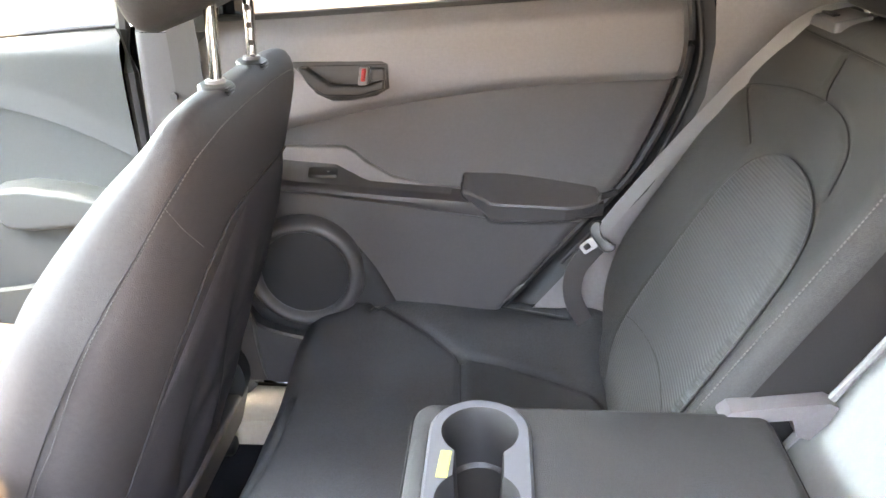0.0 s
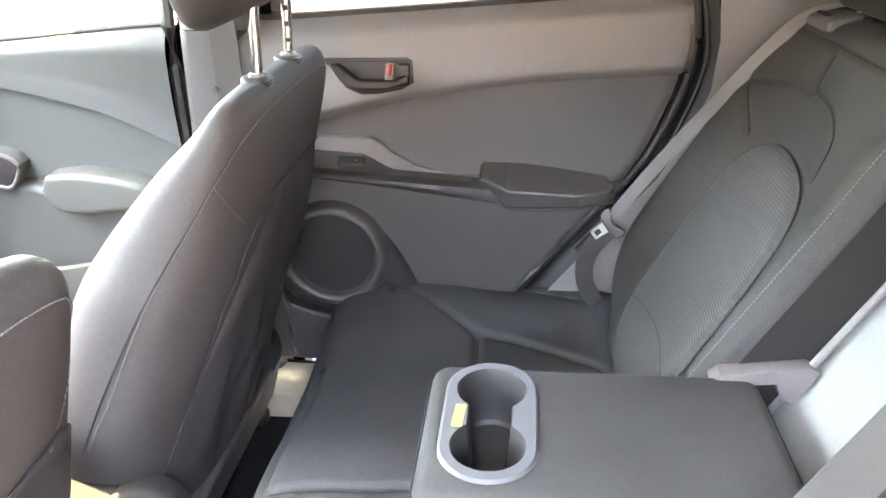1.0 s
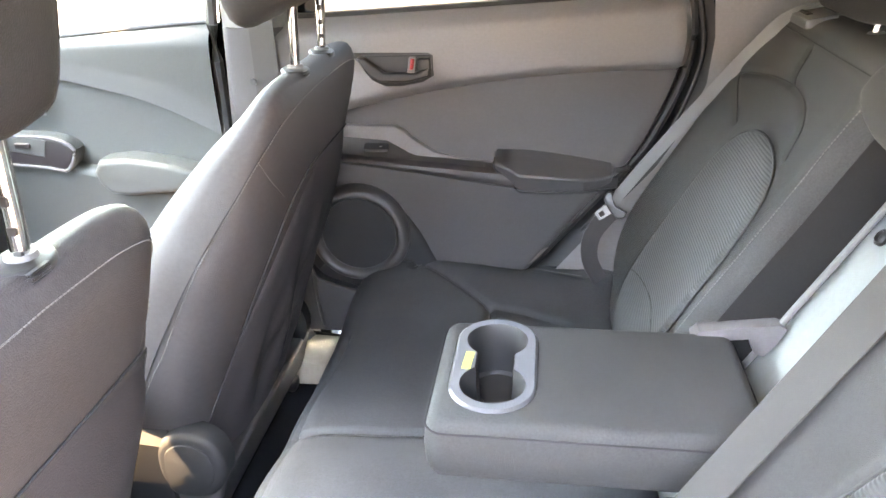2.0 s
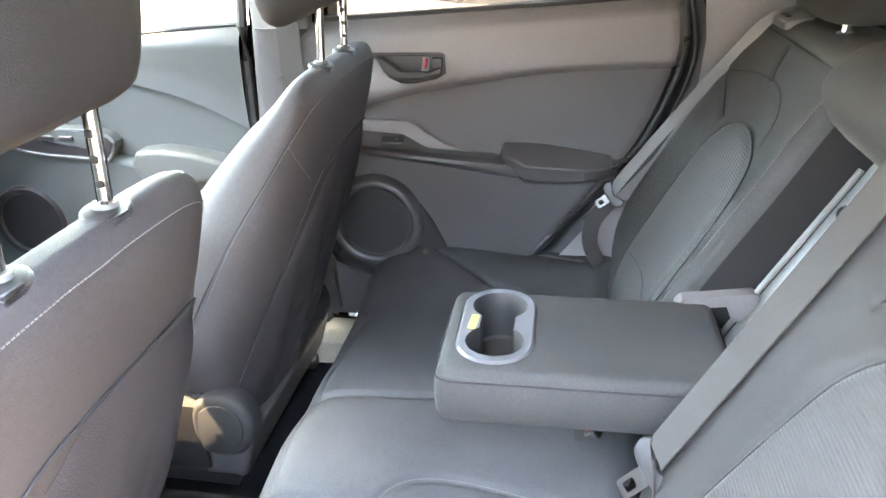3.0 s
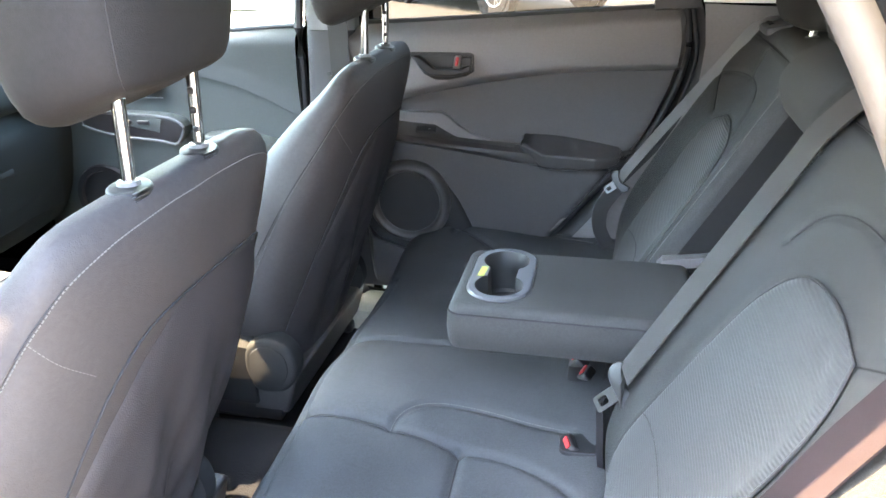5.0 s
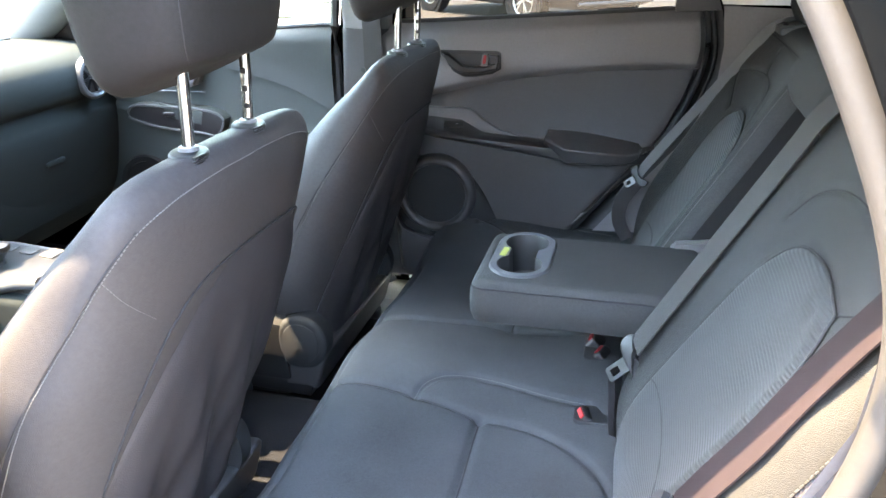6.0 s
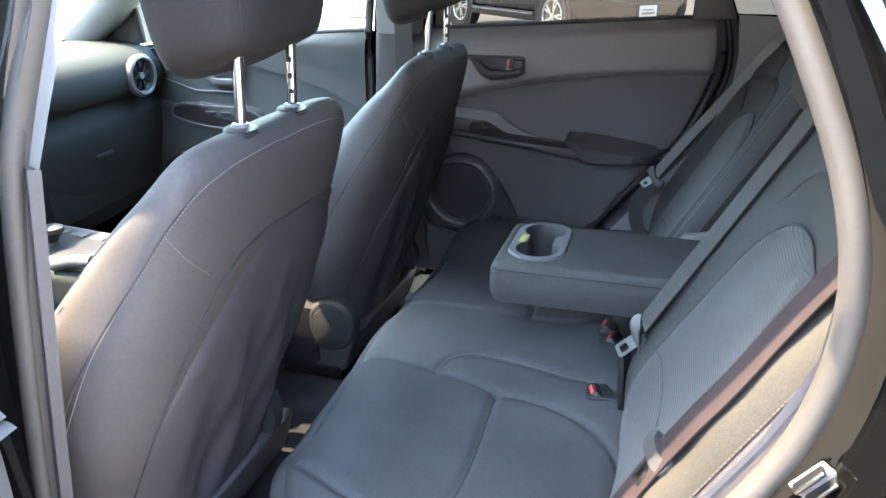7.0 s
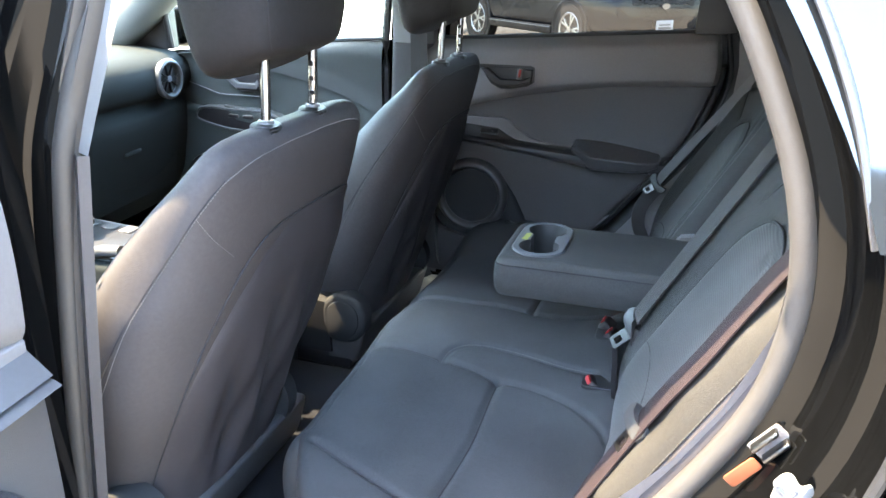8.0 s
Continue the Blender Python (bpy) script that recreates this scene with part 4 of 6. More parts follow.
# ---- the doors ----
def rear_door(side, turn, label):
    """A rear door's inner side. side 1: the far door; -1: its mirror image; turn: a pose that swings it."""
    t = thing("rear_door", label, "car door", "rear doors", at=turn @ Vector((-0.43, 0.70 * side, 0.42)))

    def P(x, z, d):
        return turn @ Vector((x, side * (0.668 - d), z))

    def put(name, bm, material, text="", to=None):
        return part(name, bm, material, to or t, text)

    edge = spline([(0.296, 1.105), (0.306, 1.026), (0.295, 0.955), (0.262, 0.868), (0.223, 0.80), (0.137, 0.698), (0.034, 0.569), (-0.03, 0.485), (-0.10, 0.43), (-0.20, 0.405)], 90)
    ez = lambda z: float(np.interp(z, edge[::-1, 1], edge[::-1, 0]))
    trim = along([(-0.44, 0.865), (-0.297, 0.904), (-0.139, 0.939), (0.039, 0.966), (0.20, 0.977), (0.32, 0.981)])
    belt_z = along([(-0.46, 1.062), (-0.335, 1.066), (-0.147, 1.077), (0.077, 1.091), (0.23, 1.101), (0.33, 1.105)])
    ledge = along([(-0.44, 0.824), (-0.315, 0.814), (-0.17, 0.803), (-0.012, 0.791), (0.10, 0.782), (0.25, 0.77)])
    under = along([(-0.44, 0.815), (-0.316, 0.803), (-0.17, 0.786), (0.011, 0.761), (0.12, 0.752), (0.25, 0.748)])
    FRONT = -0.445

    def panel(top, bottom, depth, nv, nx=70):
        b = bmesh.new()
        rows = []
        for f in np.linspace(0, 1, nv):
            row = []
            for g in np.linspace(0, 1, nx):
                x = FRONT + (0.31 - FRONT) * g
                for _ in range(4):
                    z = top(x) + (bottom(x) - top(x)) * f
                    x = FRONT + (ez(z) - FRONT) * g
                rim = min(1.0, (ez(z) - x) / 0.02)
                row.append(P(x, z, depth(x, f, z) - 0.02 * (1 - math.sqrt(max(0, 1 - (1 - rim) ** 2)))))
            rows.append(row)
        skin(b, rows)
        return b

    # upper panel, rounded over at the top, with a soft crease
    put("upper_panel", panel(belt_z, lambda x: trim(x) - 0.004, lambda x, f, z: 0.030 * math.sin(min(1, f * 5) * math.pi / 2) - 0.03 + 0.022 - 0.010 * max(0, f - 0.9) * 10 + 0.006 * math.sin(f * math.pi), 26), TRIM_UP, "grey grained upper door panel")
    put("window_seal", tube([P(x, belt_z(x) + 0.001, -0.012) for x in np.linspace(FRONT, 0.29, 40)], 0.007, 8), BLACK_RUBBER)
    put("insert_panel", panel(trim, ledge, lambda x, f, z: 0.004 + 0.012 * f * f, 20), TRIM, "dark smooth door insert")
    put("crease", tube([P(x, trim(x) - 0.002, 0.010) for x in np.linspace(FRONT, 0.303, 60)], 0.0022, 6), TRIM_DARK)
    # armrest shelf with its rounded front edge
    b = bmesh.new()
    rows = []
    for x in np.linspace(FRONT, 0.20, 60):
        zt, zb = ledge(x), under(x)
        fade = min(1, (0.215 - x) / 0.12)
        d = 0.052 * fade + 0.008
        rows.append([P(x, zt + 0.006, 0.006), P(x, zt + 0.004, d * 0.5), P(x, zt, d - 0.008), P(x, zt - 0.003, d - 0.002), P(x, (zt + zb) / 2, d), P(x, zb + 0.002, d - 0.004), P(x, zb - 0.004, d - 0.014)])
    skin(b, rows)
    put("armrest_shelf", b, TRIM, "dark armrest shelf with a rounded front edge")
    lower_z = along([(-0.46, 0.40), (-0.20, 0.402), (0.0, 0.41), (0.32, 0.42)])
    put("lower_panel", panel(under, lower_z, lambda x, f, z: 0.030 - 0.020 * f + 0.010 * math.sin(f * math.pi) - 0.02 * max(0, (x + 0.02) / 0.2) * (1 - f), 30), TRIM, "dark grained lower door panel")
    # switch plate on the shelf, pull recess, pad
    lip = [(FRONT, 0.868), (-0.305, 0.867), (-0.225, 0.867), (-0.208, 0.858), (-0.190, 0.842), (-0.150, 0.818), (-0.10, 0.806), (-0.03, 0.800), (-0.03, 0.794), (-0.2, 0.802), (FRONT, 0.822)]
    put("switch_plate", plate(lip, lambda u, v, d: P(u, v, d), 0.004, 0.020, 0.004), TRIM_UP, "grey switch surround")
    b = bmesh.new()
    skin(b, [[P(x, ledge(x) + 0.026 * max(0, min(1, (-0.19 - x) / 0.05)) * (1 - f) + 0.006, 0.018 + 0.032 * f) for x in np.linspace(FRONT, -0.05, 30)] for f in np.linspace(0, 1, 6)])
    put("shelf_top", b, TRIM)
    sw = put("window_switch", plate(rounded(-0.024, 0.024, -0.008, 0.008, 0.004, 4), lambda u, v, d: P(-0.258 + u, 0.829 + 0.6 * v + d, 0.040 - 0.8 * v), 0.0, 0.005, 0.002), TRIM_DARK, "black window switch")
    put("mark", rbox((0, 0, 0), (0.005, 0.003, 0.001), 0.0003, 1, turn @ pose(-0.248, side * (0.668 - 0.044), 0.8345)), LABEL, to=sw)
    b = bmesh.new()
    rows = []
    back_z = along([(-0.030, 0.824), (0.04, 0.822), (0.12, 0.812), (0.19, 0.800), (0.186, 0.793)])
    low_z = along([(-0.030, 0.800), (-0.012, 0.785), (0.006, 0.768), (0.022, 0.756), (0.10, 0.757), (0.165, 0.762), (0.20, 0.782), (0.186, 0.792)])
    for x in [-0.0299, *np.linspace(-0.029, 0.220, 44)]:
        zt, zl = back_z(x), low_z(x)
        out = 0.066 * min(1, math.sqrt(max(0.02, (0.224 - x) / 0.09)))
        fz = zl + (zt - zl) * 0.50
        rows.append([P(x, zt, 0.0), P(x, zt + 0.001, 0.010), P(x, zt - 0.002, 0.016), P(x, fz + 0.004, out - 0.007), P(x, fz + 0.001, out - 0.002), P(x, fz - 0.003, out), P(x, zl + 0.006, out - 0.003), P(x, zl + 0.001, out - 0.006), P(x, zl - 0.001, out - 0.012), P(x, zl - 0.004, 0.0)])
    vs = skin(b, rows)
    b.faces.new(vs[0])
    shut = [(-0.030, 0.826), (-0.031, 0.803), (-0.013, 0.786), (0.006, 0.768), (0.022, 0.7545), (0.10, 0.755), (0.165, 0.760)]
    put("shut_line", tube([P(x - 0.001, z - 0.001, 0.056 if z < 0.81 else 0.03) for x, z in spline(shut, 40)], 0.0022, 6), BLACK_RUBBER)
    part("armrest_pad", b, TRIM, t, "dark soft armrest pad", 16)
    # inner handle
    bez = [(-0.300, 1.008), (-0.155, 1.010), (-0.143, 1.003), (-0.145, 0.965), (-0.165, 0.953), (-0.205, 0.945), (-0.235, 0.944), (-0.262, 0.955), (-0.285, 0.985)]
    h = put("handle_bezel", plate(bez, lambda u, v, d: P(u, v, d), 0.015, 0.0285, 0.005), TRIM_DARK, "black door handle bezel")
    put("handle_cup", plate([(-0.283, 1.000), (-0.150, 1.003), (-0.150, 0.968), (-0.205, 0.953), (-0.245, 0.954), (-0.270, 0.975)], lambda u, v, d: P(u, v, d), 0.02, 0.0300, 0.002), BLACK_RUBBER, to=h)
    lev = [(-0.285, 0.998), (-0.27, 0.999), (-0.235, 0.972), (-0.175, 0.972), (-0.152, 0.982), (-0.152, 0.966), (-0.19, 0.955), (-0.245, 0.955), (-0.268, 0.970)]
    put("handle_lever", plate(lev, lambda u, v, d: P(u, v, d), 0.02, 0.043, 0.005, 4), TRIM_DARK, "black pull lever", to=h)
    put("lock_button", plate(rounded(-0.1865, -0.1795, 0.978, 0.998, 0.002, 3), lambda u, v, d: P(u + 0.15 * (v - 0.987), v, d), 0.02, 0.041, 0.003), RED, "red lock flag", to=h)
    put("lock_frame", plate(rounded(-0.1905, -0.1755, 0.971, 1.0005, 0.003, 3), lambda u, v, d: P(u + 0.15 * (v - 0.987), v, d), 0.02, 0.0385, 0.002), TRIM_UP, to=h)
    put("lock_tab", plate(rounded(-0.173, -0.150, 0.978, 0.998, 0.004, 3), lambda u, v, d: P(u, v, d), 0.02, 0.039, 0.003), TRIM_DARK, to=h)
    # loudspeaker: fairing, ring, grille
    fair = spline([(-0.412, 0.60), (-0.405, 0.665), (-0.365, 0.722), (-0.303, 0.742), (-0.235, 0.722), (-0.185, 0.668), (-0.148, 0.593), (-0.125, 0.535), (-0.17, 0.475), (-0.27, 0.450), (-0.39, 0.50)], 56, closed=True)
    # darker material than the panel: the fairing's shade is in its colour
    put("speaker_fairing", plate(fair, lambda u, v, d: P(u, v, d), 0.010, 0.040, 0.018, 5), GRILLE, "speaker fairing darkened for the shade on it")
    rot = Matrix(((1, 0, 0), (0, 0, -side), (0, 1, 0))).to_4x4()
    m = Matrix.Translation(P(-0.303, 0.651, 0.036)) @ turn.to_3x3().to_4x4() @ rot
    put("speaker_ring", lathe([(0.070, 0.001), (0.103, -0.008), (0.1035, 0.0), (0.102, 0.010), (0.098, 0.018), (0.092, 0.0235), (0.086, 0.0240), (0.0815, 0.0215), (0.0785, 0.0165), (0.0765, 0.009), (0.070, 0.009)], m, 56), TRIM, "raised dark speaker ring")
    g = put("speaker_grille", lathe([(0.001, 0.013), (0.03, 0.0128), (0.055, 0.0118), (0.070, 0.0108), (0.0755, 0.0095), (0.0755, 0.004), (0.001, 0.004)], m, 56), GRILLE, "black round perforated speaker grille")
    put("grille_edge", lathe([(0.0752, 0.009), (0.0768, 0.0105), (0.0776, 0.0112), (0.0772, 0.0095)], m, 56), RIM, to=g)
    # map pocket at the lower front corner
    b = bmesh.new()
    rows = []
    lipz = along([(-0.425, 0.598), (-0.40, 0.580), (-0.37, 0.560), (-0.30, 0.542), (-0.24, 0.540), (-0.16, 0.55)])
    for x in np.linspace(-0.418, -0.17, 40):
        zt = lipz(x)
        out = 0.084 * min(1, math.sqrt(max(0, (x + 0.4185) / 0.03))) * min(1, (-0.15 - x) / 0.10)
        zb = 0.425 + 0.05 * max(0, (-0.36 - x) / 0.08) ** 2
        rows.append([P(x, zt - 0.02, 0.004), P(x, zt - 0.004, out - 0.010), P(x, zt, out - 0.005), P(x, zt - 0.003, out), P(x, zt - 0.03, out), P(x, (zt + zb) / 2, out - 0.004), P(x, zb + 0.01, out - 0.020), P(x, zb, out - 0.045), P(x, zb - 0.02, 0.0)])
    skin(b, rows)
    put("map_pocket", b, TRIM, "dark plastic map pocket lip")
    # the pocket is closed: a black plate paints the shade behind its lip
    mouth = spline([(-0.392, 0.566), (-0.37, 0.582), (-0.33, 0.574), (-0.28, 0.566), (-0.21, 0.568), (-0.18, 0.545), (-0.28, 0.520), (-0.37, 0.535)], 40, closed=True)
    put("pocket_shade", plate(mouth, P, 0.02, 0.0425, 0.002), BLACK_RUBBER, "dark plate for the shade in the map pocket's mouth")
    put("corner_trim", plate([(-0.045, 0.582), (0.074, 0.628), (0.05, 0.598), (0.018, 0.572)], lambda u, v, d: P(u, v, d), 0.0, 0.026, 0.002), TRIM_UP, "lighter lower corner trim")
    # door shell behind the trim, its edge seal and quarter piece
    shell = [(FRONT - 0.008, 1.06), *[(x, z) for x, z in edge[2::4]], (-0.40, 0.40), (FRONT - 0.008, 0.46)]
    put("door_shell", plate(shell, lambda u, v, d: P(u, v, d), -0.075, -0.012, 0.004), PAINT, "black painted door shell")
    put("edge_seal", tube([P(x + 0.006, z, -0.006) for x, z in edge[:-8]], 0.008, 8), BLACK_RUBBER, "black rubber door seal")
    q = [(0.235, 1.098), (0.372, 1.104), (0.350, 1.17), (0.315, 1.24), (0.262, 1.29), (0.238, 1.20)]
    put("quarter_trim", plate(q, lambda u, v, d: P(u, v, d), -0.04, 0.006, 0.004), TRIM_DARK, "black window corner trim")
    frame = spline([(0.285, 1.10), (0.255, 1.235), (0.195, 1.345), (0.10, 1.395), (-0.10, 1.425), (-0.30, 1.43), (-0.415, 1.425)], 40)
    put("window_frame", tube([P(x, z, -0.012) for x, z in frame], 0.014, 8), BLACK_RUBBER)
    put("window_frame", tube([P(x, z, -0.012) for x, z in ((-0.43, 1.43), (-0.44, 1.25), (FRONT - 0.003, 1.06))], 0.014, 8), BLACK_RUBBER)
    b = bmesh.new()
    loop = [P(-0.43, 1.05, -0.02), P(0.26, 1.09, -0.02), P(0.255, 1.20, -0.012), P(0.195, 1.345, 0.0), P(0.10, 1.39, 0.01), P(-0.10, 1.42, 0.015), P(-0.42, 1.42, 0.015)]
    b.faces.new([b.verts.new(p) for p in loop])
    pane = put("window_pane", b, TINT, "tinted side window glass")
    return t


rear_door(1, Matrix(), "closed rear door with grey trim, armrest and speaker")
HINGE = Vector((-0.460, -0.745, 0))
swing = Matrix.Translation((-0.045, -0.008, 0)) @ Matrix.Translation(HINGE) @ pose(0, 0, 0, 0, 0, -90) @ Matrix.Translation(-HINGE)
rear_door(-1, swing, "wide open rear door with grey trim and map pocket")


def front_door(side):
    t = thing("front_door", "closed front door with grey trim, pad and window switches" if side > 0 else "closed driver's door with plain dark trim", "car door", "front doors", at=(-0.6, 0.7 * side, 0.42))

    def P(x, z, d):
        return Vector((x, side * (0.690 - d), z))

    belt_z = along([(-1.36, 0.975), (-1.206, 0.992), (-1.0, 1.014), (-0.716, 1.041), (-0.56, 1.053)])
    trim = along([(-1.36, 1.00), (-1.15, 0.985), (-0.976, 0.957), (-0.793, 0.918), (-0.70, 0.889), (-0.617, 0.850), (-0.56, 0.82)])
    ledge = along([(-1.36, 0.86), (-1.20, 0.832), (-1.04, 0.80), (-0.85, 0.758), (-0.70, 0.735), (-0.56, 0.72)])
    xs = np.linspace(-1.36, -0.585, 70)
    low = lambda x: 0.40
    put = lambda name, bm, m, text="", to=None: part(name, bm, m, to or t, text)
    put("upper_panel", strip(xs, belt_z, lambda x: min(trim(x), belt_z(x) - 0.002), lambda x, f: 0.022 * math.sin(min(1, f * 5) * math.pi / 2) - 0.01 + 0.006 * math.sin(f * math.pi), P, 16), FRONT_TRIM, "grey grained upper door panel")
    put("insert_panel", strip(xs, lambda x: min(trim(x), belt_z(x) - 0.002), ledge, lambda x, f: 0.002 + 0.010 * f * f, P, 16), FRONT_TRIM, "grey smooth door insert")
    put("lower_panel", strip(xs, lambda x: ledge(x) - 0.015, low, lambda x, f: 0.035 - 0.02 * f, P, 18), FRONT_TRIM, "grey grained lower door panel")
    b = bmesh.new()
    skin(b, [[P(x, ledge(x) + 0.004, 0.008), P(x, ledge(x) + 0.001, 0.018), P(x, ledge(x) - 0.005, 0.027), P(x, ledge(x) - 0.014, 0.032), P(x, ledge(x) - 0.035, 0.034), P(x, ledge(x) - 0.045, 0.03)] for x in xs])
    put("armrest_shelf", b, FRONT_TRIM, "pale grey armrest edge")
    pad = [(-0.852, 0.765), (-0.838, 0.790), (-0.78, 0.797), (-0.70, 0.788), (-0.62, 0.770), (-0.60, 0.74), (-0.66, 0.728), (-0.78, 0.715), (-0.822, 0.718), (-0.845, 0.74)]
    put("armrest_pad", plate(pad, P, 0.0, 0.062, 0.012, 4), FRONT_TRIM, "soft grey armrest pad")
    swp = spline([(-1.189, 0.799), (-1.19, 0.817), (-1.174, 0.834), (-1.139, 0.839), (-1.056, 0.837), (-0.96, 0.835), (-0.912, 0.824), (-0.893, 0.803), (-0.919, 0.759), (-0.968, 0.764), (-1.083, 0.772), (-1.16, 0.787)], 40, closed=True).tolist()
    s = put("switch_panel", plate(swp, P, 0.0, 0.040, 0.006, 3), FRONT_TRIM, "grey switch surround")
    put("switch_rim", tube([P(x, z, 0.041) for x, z in inset(swp, 0.003)], 0.0035, 8, closed=True), RIM, "satin rim round the switch recess", to=s)
    put("switch_recess", plate(inset(swp, 0.008), P, 0.02, 0.0415, 0.002), TRIM_DARK, to=s)
    put("switch_plate", plate([(-1.09, 0.845), (-0.955, 0.826), (-0.965, 0.790), (-1.05, 0.803)], P, 0.03, 0.0425, 0.002), FRONT_TRIM, to=s)
    for k in range(2):
        put("switch", plate(rounded(-1.075 + 0.05 * k, -1.04 + 0.05 * k, 0.808, 0.820, 0.004, 3), P, 0.03, 0.047, 0.003), TRIM_DARK, to=s)
    bez = [(-1.10, 0.945), (-0.965, 0.948), (-0.955, 0.935), (-0.97, 0.895), (-1.00, 0.885), (-1.05, 0.888), (-1.085, 0.915)]
    h = put("handle_bezel", plate(bez, P, 0.0, 0.020, 0.004), RIM, "satin handle surround")
    put("handle_cup", plate(inset(bez, 0.008), P, 0.01, 0.022, 0.002), TRIM_DARK, to=h)
    put("handle_lever", plate([(-1.09, 0.938), (-1.07, 0.938), (-1.04, 0.912), (-0.985, 0.912), (-0.975, 0.925), (-0.968, 0.912), (-0.98, 0.895), (-1.05, 0.895)], P, 0.01, 0.034, 0.004), RIM, "satin pull lever", to=h)
    put("accent_line", tube([P(x, 0.872 + 0.06 * max(0, (-1.12 - x) / 0.2), 0.012) for x in np.linspace(-1.33, -0.96, 24)], 0.0018, 6), RIM, "satin accent line")
    rot = Matrix(((1, 0, 0), (0, 0, -side), (0, 1, 0))).to_4x4()
    put("speaker_ring", lathe([(0.001, 0.004), (0.072, 0.004), (0.075, 0.012), (0.088, 0.012), (0.092, 0.001), (0.001, 0.001)], Matrix.Translation(P(-1.16, 0.60, 0.028)) @ rot, 40), TRIM_DARK, "round speaker grille")
    mp = along([(-1.30, 0.56), (-1.1, 0.585), (-0.85, 0.60), (-0.60, 0.66)])
    b = bmesh.new()
    skin(b, [[P(x, mp(x) - 0.02, 0.02), P(x, mp(x), 0.045), P(x, mp(x) - 0.004, 0.055), P(x, mp(x) - 0.06, 0.055), P(x, 0.44, 0.045), P(x, 0.41, 0.01)] for x in np.linspace(-1.02, -0.60, 24)])
    put("map_pocket", b, FRONT_TRIM, "grey map pocket")
    put("door_shell", plate([(-1.40, 0.97), (-0.575, 1.05), (-0.575, 0.42), (-1.40, 0.42)], P, -0.09, -0.014, 0.004), PAINT, "black painted door shell")
    put("window_seal", tube([P(x, belt_z(x) + 0.002, -0.014) for x in xs], 0.007, 8), BLACK_RUBBER)
    put("edge_seal", tube([P(-0.578, z, 0.0) for z in np.linspace(0.42, 1.05, 10)] + [P(-0.560, 1.25, 0.0), P(-0.545, 1.42, 0.02)], 0.012, 8), BLACK_RUBBER, "black rubber door seal")
    tri = spline([(-1.42, 0.985), (-1.402, 1.03), (-1.375, 1.075), (-1.33, 1.11), (-1.283, 1.128)], 12).tolist() + [(-1.28, 0.998)]
    put("mirror_corner", plate(tri, P, -0.03, 0.010, 0.004), TRIM_DARK, "black mirror corner trim")
    frame = spline([(-1.29, 1.12), (-1.10, 1.28), (-0.95, 1.37), (-0.80, 1.415), (-0.56, 1.43)], 24)
    put("window_frame", tube([P(x, z, 0.01 + (z - 1.0) * 0.2) for x, z in frame], 0.013, 8), BLACK_RUBBER)
    put("window_frame", tube([P(-1.283, 1.0, 0.0), P(-1.283, 1.12, 0.02)], 0.010, 8), BLACK_RUBBER)
    b = bmesh.new()
    b.faces.new([b.verts.new(P(x, z, -0.02 + (z - 1) * 0.25)) for x, z in ((-1.28, 0.985), (-0.57, 1.045), (-0.56, 1.43), (-0.80, 1.415), (-0.95, 1.37), (-1.10, 1.28), (-1.28, 1.12))])
    put("window_pane", b, PANE, "clear side window glass").visible_shadow = False
    # outside mirror
    put("door_mirror", rbox((-1.33, side * 0.86, 1.06), (0.11, 0.20, 0.14), 0.045, 5), PAINT, "black door mirror housing")
    return t


front_door(1)
front_door(-1)

# ---- the car's body round the cabin ----
body = thing("car_body", "black painted car body with grey cabin lining", "car body", kind="structure", at=(0, 0, 0.3))
bp = lambda name, bm, m, text="": part(name, bm, m, body, text)
bm = bmesh.new()
rows = []
for x in np.linspace(-1.75, 0.35, 44):
    row = []
    for y in np.linspace(-0.70, 0.70, 50):
        tunnel = 0.09 * math.exp(-(y / 0.10) ** 4)
        row.append((x, y, 0.305 + tunnel + 0.015 * math.sin(x * 7) * math.sin(y * 9) * 0.2 + 0.06 * max(0, (abs(y) - 0.60) / 0.10) ** 2))
    rows.append(row)
skin(bm, rows)
bp("carpet", bm, CARPET, "black floor carpet")
for k in (1, -1):
    # sill with its scuff plate
    bm = bmesh.new()
    rows = []
    for x in np.linspace(-1.40, 0.16, 40):
        up = 0.10 * max(0, (x + 0.05) / 0.2) ** 2
        rows.append([(x, k * 0.585, 0.305), (x, k * 0.595, 0.352), (x, k * 0.615, 0.368 + up), (x, k * 0.66, 0.374 + up), (x, k * 0.685, 0.372 + up), (x, k * 0.70, 0.36 + up)])
    skin(bm, rows)
    bp("sill_trim", bm, SUNLIT_SILL, "plastic sill trim in a pale tone for sunlight")
    bp("outer_sill", plate([(-1.55, 0.36), (0.20, 0.36), (0.30, 0.30), (0.20, 0.20), (-1.55, 0.20)], lambda u, v, d: Vector((u, k * d, v)), 0.70, 0.79, 0.02), PAINT, "black painted outer sill")
bp("sill_bolt", lathe([(0.001, 0), (0.012, 0), (0.012, 0.006), (0.001, 0.008)], pose(-0.50, 0.56, 0.345), 16), STEEL)
bp("seat_rail", rbox((-0.52, 0.545, 0.335), (0.16, 0.035, 0.028), 0.008), STEEL, "bright steel seat rail end")
